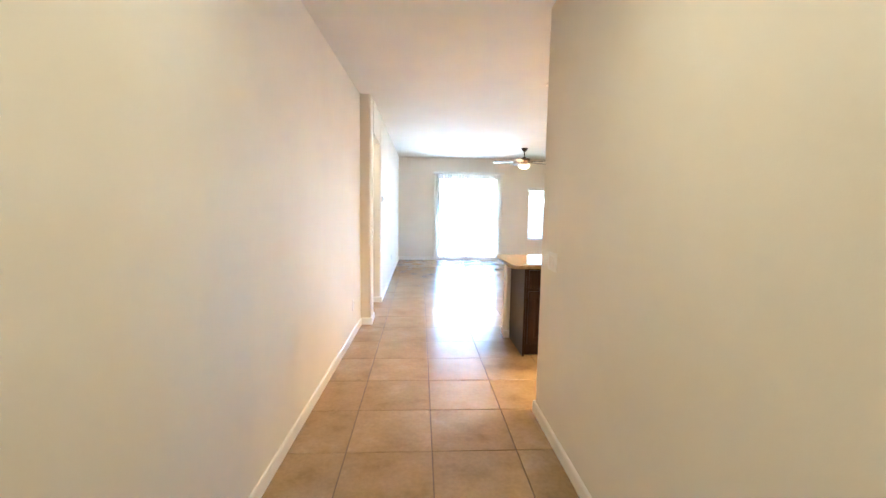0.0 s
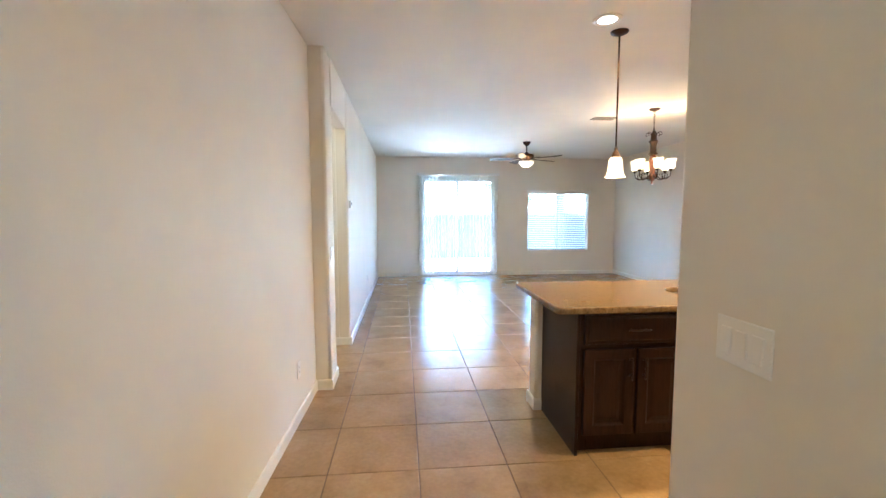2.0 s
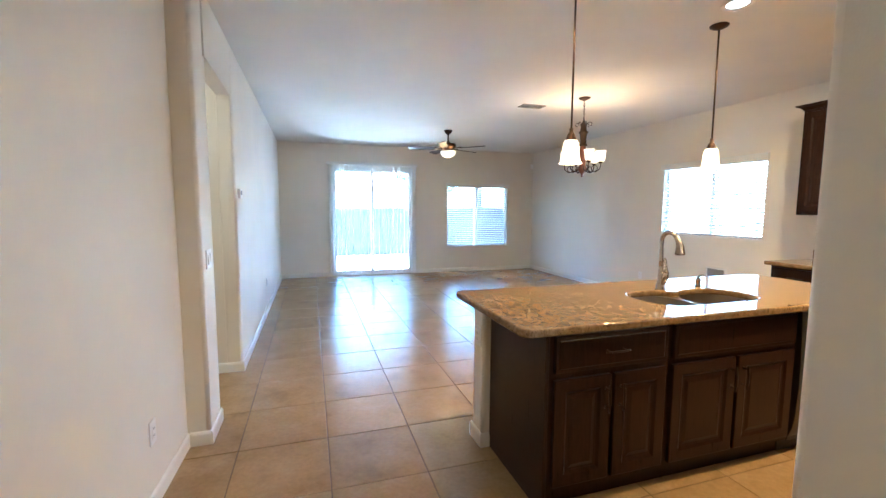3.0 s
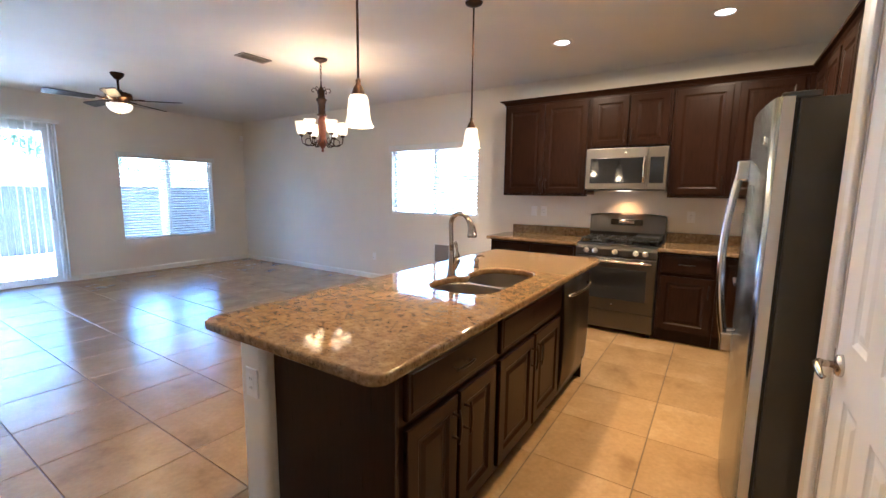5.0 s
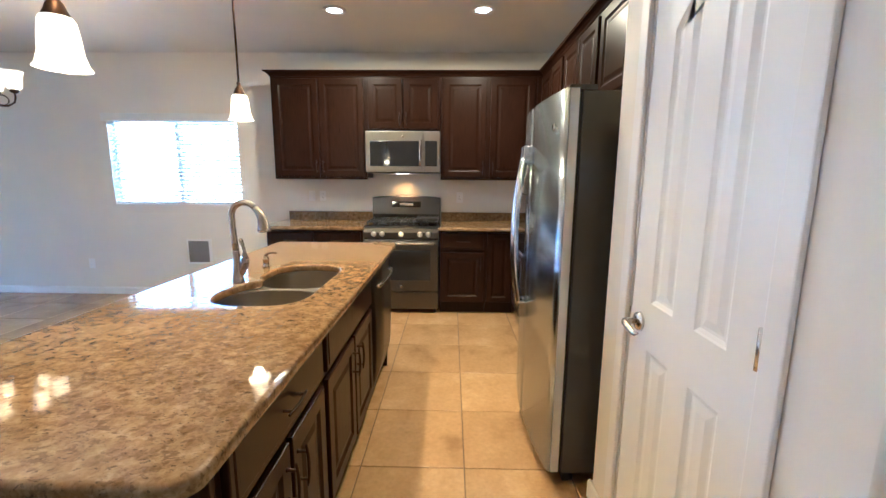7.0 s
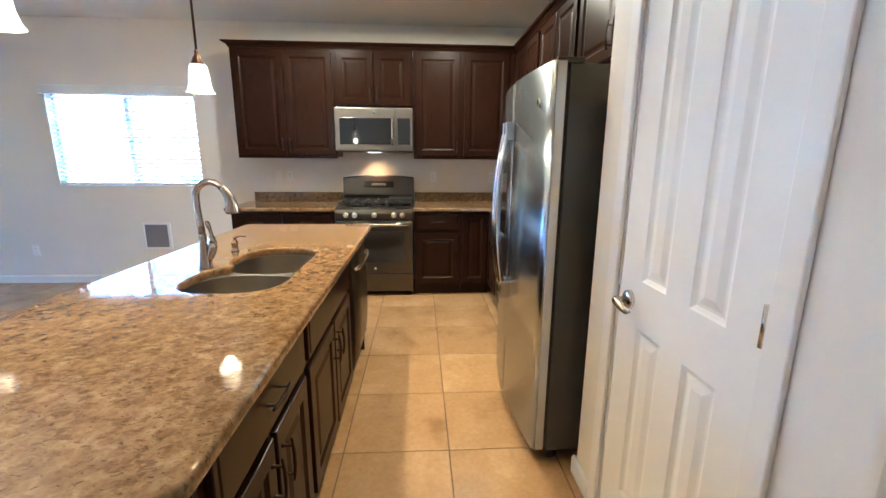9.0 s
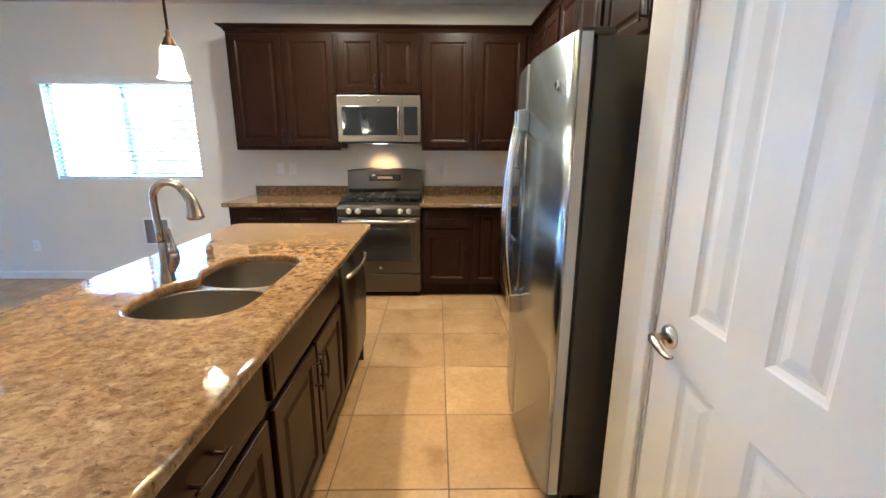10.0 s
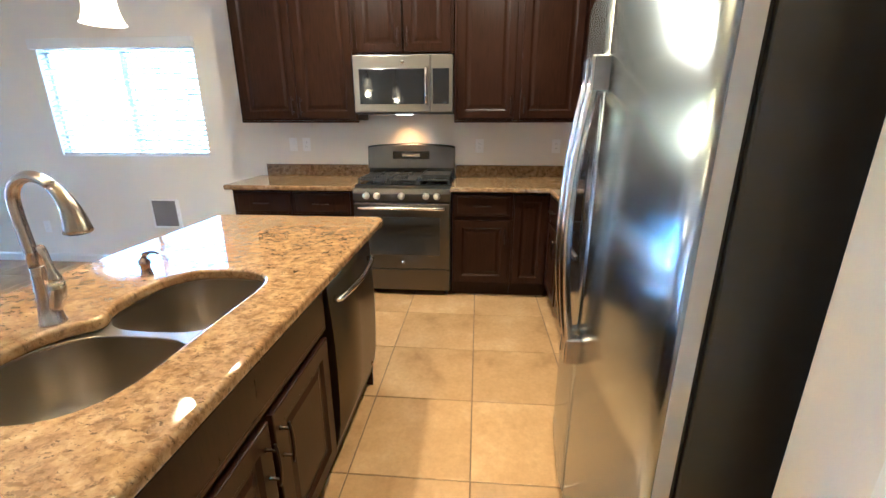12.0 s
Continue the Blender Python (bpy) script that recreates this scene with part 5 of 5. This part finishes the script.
ceiling_fan(2.11, 9.10)


# ---- small fixtures ----
def ceiling_vent(x, y):
    ob = thing("ceiling_vent", "grey metal ceiling air vent with slats", "vent", Matrix.Translation((x, y, TOP)))
    w, d = 0.31, 0.16
    part("backing", box(-w / 2, w / 2, -d / 2, d / 2, -0.003, 0.0), RUBBER, ob)
    for x0, x1, y0, y1 in ((-w / 2, w / 2, -d / 2, -d / 2 + 0.022), (-w / 2, w / 2, d / 2 - 0.022, d / 2), (-w / 2, -w / 2 + 0.022, -d / 2 + 0.022, d / 2 - 0.022), (w / 2 - 0.022, w / 2, -d / 2 + 0.022, d / 2 - 0.022)):
        part("frame", box(x0, x1, y0, y1, -0.010, -0.003, 0.002), VENT_GREY, ob)
    for k in range(7):
        part("slat", box(-w / 2 + 0.022, w / 2 - 0.022, -0.007, 0.007, -0.0008, 0.0008), VENT_GREY, ob, "", pose(0, -d / 2 + 0.034 + 0.0155 * k, -0.009, 38, 0, 0))


ceiling_vent(2.60, 7.205)


def wall_plate(name, m, gangs, rockers, label, category, group=""):
    """A plate on a wall, facing -y locally, with rocker switches or sockets."""
    ob = thing(name, label, category, m, group)
    w = 0.072 + 0.046 * (gangs - 1)
    part("plate", box(-w / 2, w / 2, -0.007, -0.0005, -0.058, 0.058, 0.003), PLASTIC, ob)
    for g in range(gangs):
        cx = (g - (gangs - 1) / 2) * 0.046
        if rockers:
            part("rocker", box(-0.0165, 0.0165, -0.006, 0.001, -0.033, 0.033, 0.002), PLASTIC, ob, "", pose(cx, -0.007, 0, 4 if g % 2 else -4, 0, 0))
        else:
            face = part("socket", box(cx - 0.0165, cx + 0.0165, -0.0095, -0.006, -0.033, 0.033, 0.002), PLASTIC, ob)
            for dz in (-0.018, 0.018):
                for dx in (-0.0055, 0.0055):
                    part("slot", box(cx + dx - 0.0012, cx + dx + 0.0012, -0.0102, -0.0094, dz - 0.004, dz + 0.005), RUBBER, face)
    return ob


OUT = "white plastic wall outlet with two sockets"
wall_plate("light_switch", pose(RIGHT, 2.595, 1.110, 0, 0, -90), 3, True, "white plastic wall plate with three rocker switches", "light switch")
wall_plate("light_switch", pose(-0.70, 5.20, 1.100, 0, 0, 90), 2, True, "white plastic double switch on the pier", "light switch")
wall_plate("wall_outlet", pose(-0.834, 4.56, 0.36, 0, 0, 88.65), 1, False, OUT, "outlet", "wall outlets")
wall_plate("wall_outlet", pose(WEST, 8.39, 0.41, 0, 0, 90), 1, False, OUT, "outlet", "wall outlets")
wall_plate("wall_outlet", pose(EAST, 7.72, 0.365, 0, 0, -90), 1, False, OUT, "outlet", "wall outlets")
wall_plate("light_switch", pose(EAST, 5.068, 1.178, 0, 0, -90), 1, True, "white plastic single switch over the worktop", "light switch")
wall_plate("wall_outlet", pose(EAST, 4.945, 1.178, 0, 0, -90), 1, False, OUT, "outlet", "wall outlets")
wall_plate("wall_outlet", pose(EAST, 3.395, 1.170, 0, 0, -90), 1, False, OUT, "outlet", "wall outlets")
wall_plate("wall_outlet", pose(EAST, 2.74, 1.170, 0, 0, -90), 1, False, OUT, "outlet", "wall outlets")
wall_plate("wall_outlet", pose(0.838, 4.615, 0.66, 0, 0, -90), 1, False, "white outlet on the end of the island wall", "outlet", "wall outlets")
thermostat = thing("thermostat", "small white plastic thermostat on the wall", "thermostat", pose(WEST, 6.36, 1.53, 0, 0, 90))
t = part("case", box(-0.05, 0.05, -0.024, -0.0005, -0.04, 0.04, 0.005), PLASTIC, thermostat)
part("screen", box(-0.032, 0.032, -0.0255, -0.0235, -0.008, 0.026, 0.001), VENT_GREY, t)
sensor = thing("alarm_sensor", "small white plastic alarm sensor in the wall corner", "sensor", pose(4.86, NORTH - 0.045, 2.40, 0, 0, -45))
part("case", box(-0.03, 0.03, -0.03, 0.016, -0.05, 0.05, 0.010), PLASTIC, sensor)
flap = thing("pet_door", "grey plastic pet door in the wall", "pet door", pose(EAST, 6.42, 0.52, 0, 0, -90))
part("panel", box(-0.125, 0.115, -0.010, -0.0005, -0.125, 0.125, 0.004), PET_GREY, flap, "grey plastic panel")
for x0, x1, z0, z1 in ((-0.142, -0.126, -0.145, 0.145), (0.116, 0.150, -0.145, 0.145), (-0.126, 0.116, 0.126, 0.145), (-0.126, 0.116, -0.145, -0.126)):
    part("frame", box(x0, x1, -0.014, -0.0005, z0, z1, 0.003), PLASTIC, flap)


# ---- outside ----
ground = bmesh.new()
bmesh.ops.create_grid(ground, x_segments=1, y_segments=1, size=400, matrix=Matrix.Translation((0, 0, -0.13)))
setting("ground", ground, GRAVEL, "pale sunlit gravel yard", "ground")
setting("patio", box(-3.0, 6.0, NORTH + 0.152, 14.6, -0.128, -0.03, 0.01), CONCRETE, "pale concrete patio slab outside the door", "patio")

# a paved strip, the garden's block walls and a neighbour's house
def block_wall(name, x0, x1, y0, y1, h, label, mat=BLOCK):
    ob = thing(name, label, "garden wall", Matrix.Translation((0, 0, -0.13)))
    part("core", box(x0 + 0.02, x1 - 0.02, y0 + 0.02, y1 - 0.02, 0.0, h), mat, ob)
    part("coping", box(x0 - 0.02, x1 + 0.02, y0 - 0.02, y1 + 0.02, h, h + 0.06, 0.01), STUCCO, ob)
    return ob


block_wall("garden_wall", -12.0, 14.0, 16.2, 16.4, 1.55, "grey concrete block wall at the yard's end, shade in its colour")
block_wall("garden_wall", 9.2, 9.4, -4.0, 16.2, 1.9, "pale stuccoed wall along the side yard", PALE_STUCCO)


def neighbour(x, y, w, d):
    ob = thing("neighbour_house", "tan stucco neighbouring house with a hipped tile roof", "house", Matrix.Translation((x, y, -0.13)))
    part("wall", box(0, w, 0, d, 0, 2.9), STUCCO, ob)
    bm = bmesh.new()
    low = [bm.verts.new(p) for p in ((-0.5, -0.5, 2.9), (w + 0.5, -0.5, 2.9), (w + 0.5, d + 0.5, 2.9), (-0.5, d + 0.5, 2.9))]
    ridge = [bm.verts.new((d / 2, d / 2, 4.9)), bm.verts.new((w - d / 2, d / 2, 4.9))]
    bm.faces.new(low)
    bm.faces.new((low[0], low[1], ridge[1], ridge[0]))
    bm.faces.new((low[1], low[2], ridge[1]))
    bm.faces.new((low[2], low[3], ridge[0], ridge[1]))
    bm.faces.new((low[3], low[0], ridge[0]))
    part("roof", bm, ROOF_TILE, ob)


neighbour(-9.0, 30.0, 16.0, 10.0)
patio_roof = thing("patio_cover", "tan stucco patio cover over the back door", "patio cover", Matrix())
part("deck", box(0.2, 5.0, NORTH + 0.152, 14.2, 2.62, 2.78), STUCCO, patio_roof)
part("beam", box(0.2, 5.0, 14.0, 14.2, 2.36, 2.619), STUCCO, patio_roof)
for x in (4.6,):
    part("post", box(x, x + 0.2, 14.0, 14.2, -0.029, 2.359, 0.01), STUCCO, patio_roof)


def tree(x, y, h):
    ob = thing("garden_tree", "leafy green tree beyond the garden wall", "tree", Matrix.Translation((x, y, -0.13)))
    limbs = tube([(0, 0, 0), (0.05, 0.02, h * 0.3), (-0.03, 0.05, h * 0.55), (0.0, 0.0, h * 0.8)], [0.14, 0.11, 0.08, 0.03], 9)
    tips = []
    for k in range(9):
        a = k * 2.4
        z = h * random.uniform(0.35, 0.6)
        tip = Vector((math.cos(a) * h * 0.28, math.sin(a) * h * 0.28, z + h * random.uniform(0.12, 0.3)))
        tube([(0, 0, z), tip * 0.6 + Vector((0, 0, z * 0.4)), tip], [0.05, 0.03, 0.012], 6, limbs)
        tips.append(tip)
    part("trunk", limbs, BARK, ob)
    verts, faces = [], []
    for tip in tips + [Vector((0, 0, h * 0.85))]:
        for k in range(260):
            d = Vector((random.gauss(0, 1), random.gauss(0, 1), random.gauss(0, 0.8))) * h * 0.075
            p = tip + d
            u = Vector((random.uniform(-1, 1), random.uniform(-1, 1), random.uniform(-1, 1))).normalized() * 0.09
            v = u.orthogonal().normalized() * 0.045
            b = len(verts)
            verts += [p - u, p + v, p + u, p - v]
            faces.append((b, b + 1, b + 2, b + 3))
    me = bpy.data.meshes.new("crown")
    me.from_pydata(verts, [], faces)
    me.materials.append(LEAF)
    crown_ob = new("crown", me)
    crown_ob.parent = ob


tree(4.5, 20.0, 4.2)
tree(-3.5, 21.5, 3.8)

# ---- floor tiles, piece by piece ----
PITCH, JOINT, X_LINE, Y_LINE = 0.5035, 0.0046, -0.03, 3.41
ZONES = ((-0.99, RIGHT + 0.1, -1.5, PANTRY), (-0.99, EAST + 0.1, PANTRY, 5.06), (1.71, EAST + 0.1, 2.14, PANTRY), (-0.80, EAST + 0.1, 5.06, NORTH + 0.10), (-2.7, -0.80, 5.0, 6.30))


def tile_mesh(cache, w, d):
    key = (round(w, 3), round(d, 3))
    if key not in cache:
        bm = bmesh.new()
        rings = []
        for inset, z in ((0.0, -0.008), (0.0, -0.0025), (0.0012, -0.0007), (0.003, 0.0)):
            rings.append([bm.verts.new((sx * (w / 2 - inset), sy * (d / 2 - inset), z)) for sx, sy in ((-1, -1), (1, -1), (1, 1), (-1, 1))])
        for a, b in zip(rings, rings[1:]):
            for k in range(4):
                bm.faces.new((a[k], a[(k + 1) % 4], b[(k + 1) % 4], b[k]))
        bm.faces.new(rings[-1])
        cache[key] = mesh_of("tile", bm, TILE)
    return cache[key]


tiles = {}
for i in range(-8, 12):
    for j in range(-12, 18):
        a0, a1 = X_LINE + PITCH * i + JOINT / 2, X_LINE + PITCH * (i + 1) - JOINT / 2
        b0, b1 = Y_LINE + PITCH * j + JOINT / 2, Y_LINE + PITCH * (j + 1) - JOINT / 2
        best = None
        for zx0, zx1, zy0, zy1 in ZONES:
            x0, x1, y0, y1 = max(a0, zx0), min(a1, zx1), max(b0, zy0), min(b1, zy1)
            if x1 - x0 > 0.02 and y1 - y0 > 0.02:
                if best is None:
                    best = [x0, x1, y0, y1]
                else:
                    best = [min(best[0], x0), max(best[1], x1), min(best[2], y0), max(best[3], y1)]
        if best:
            x0, x1, y0, y1 = best
            piece = new("tile", tile_mesh(tiles, x1 - x0, y1 - y0))
            piece.parent = floor
            piece.location = ((x0 + x1) / 2, (y0 + y1) / 2, 0.0)
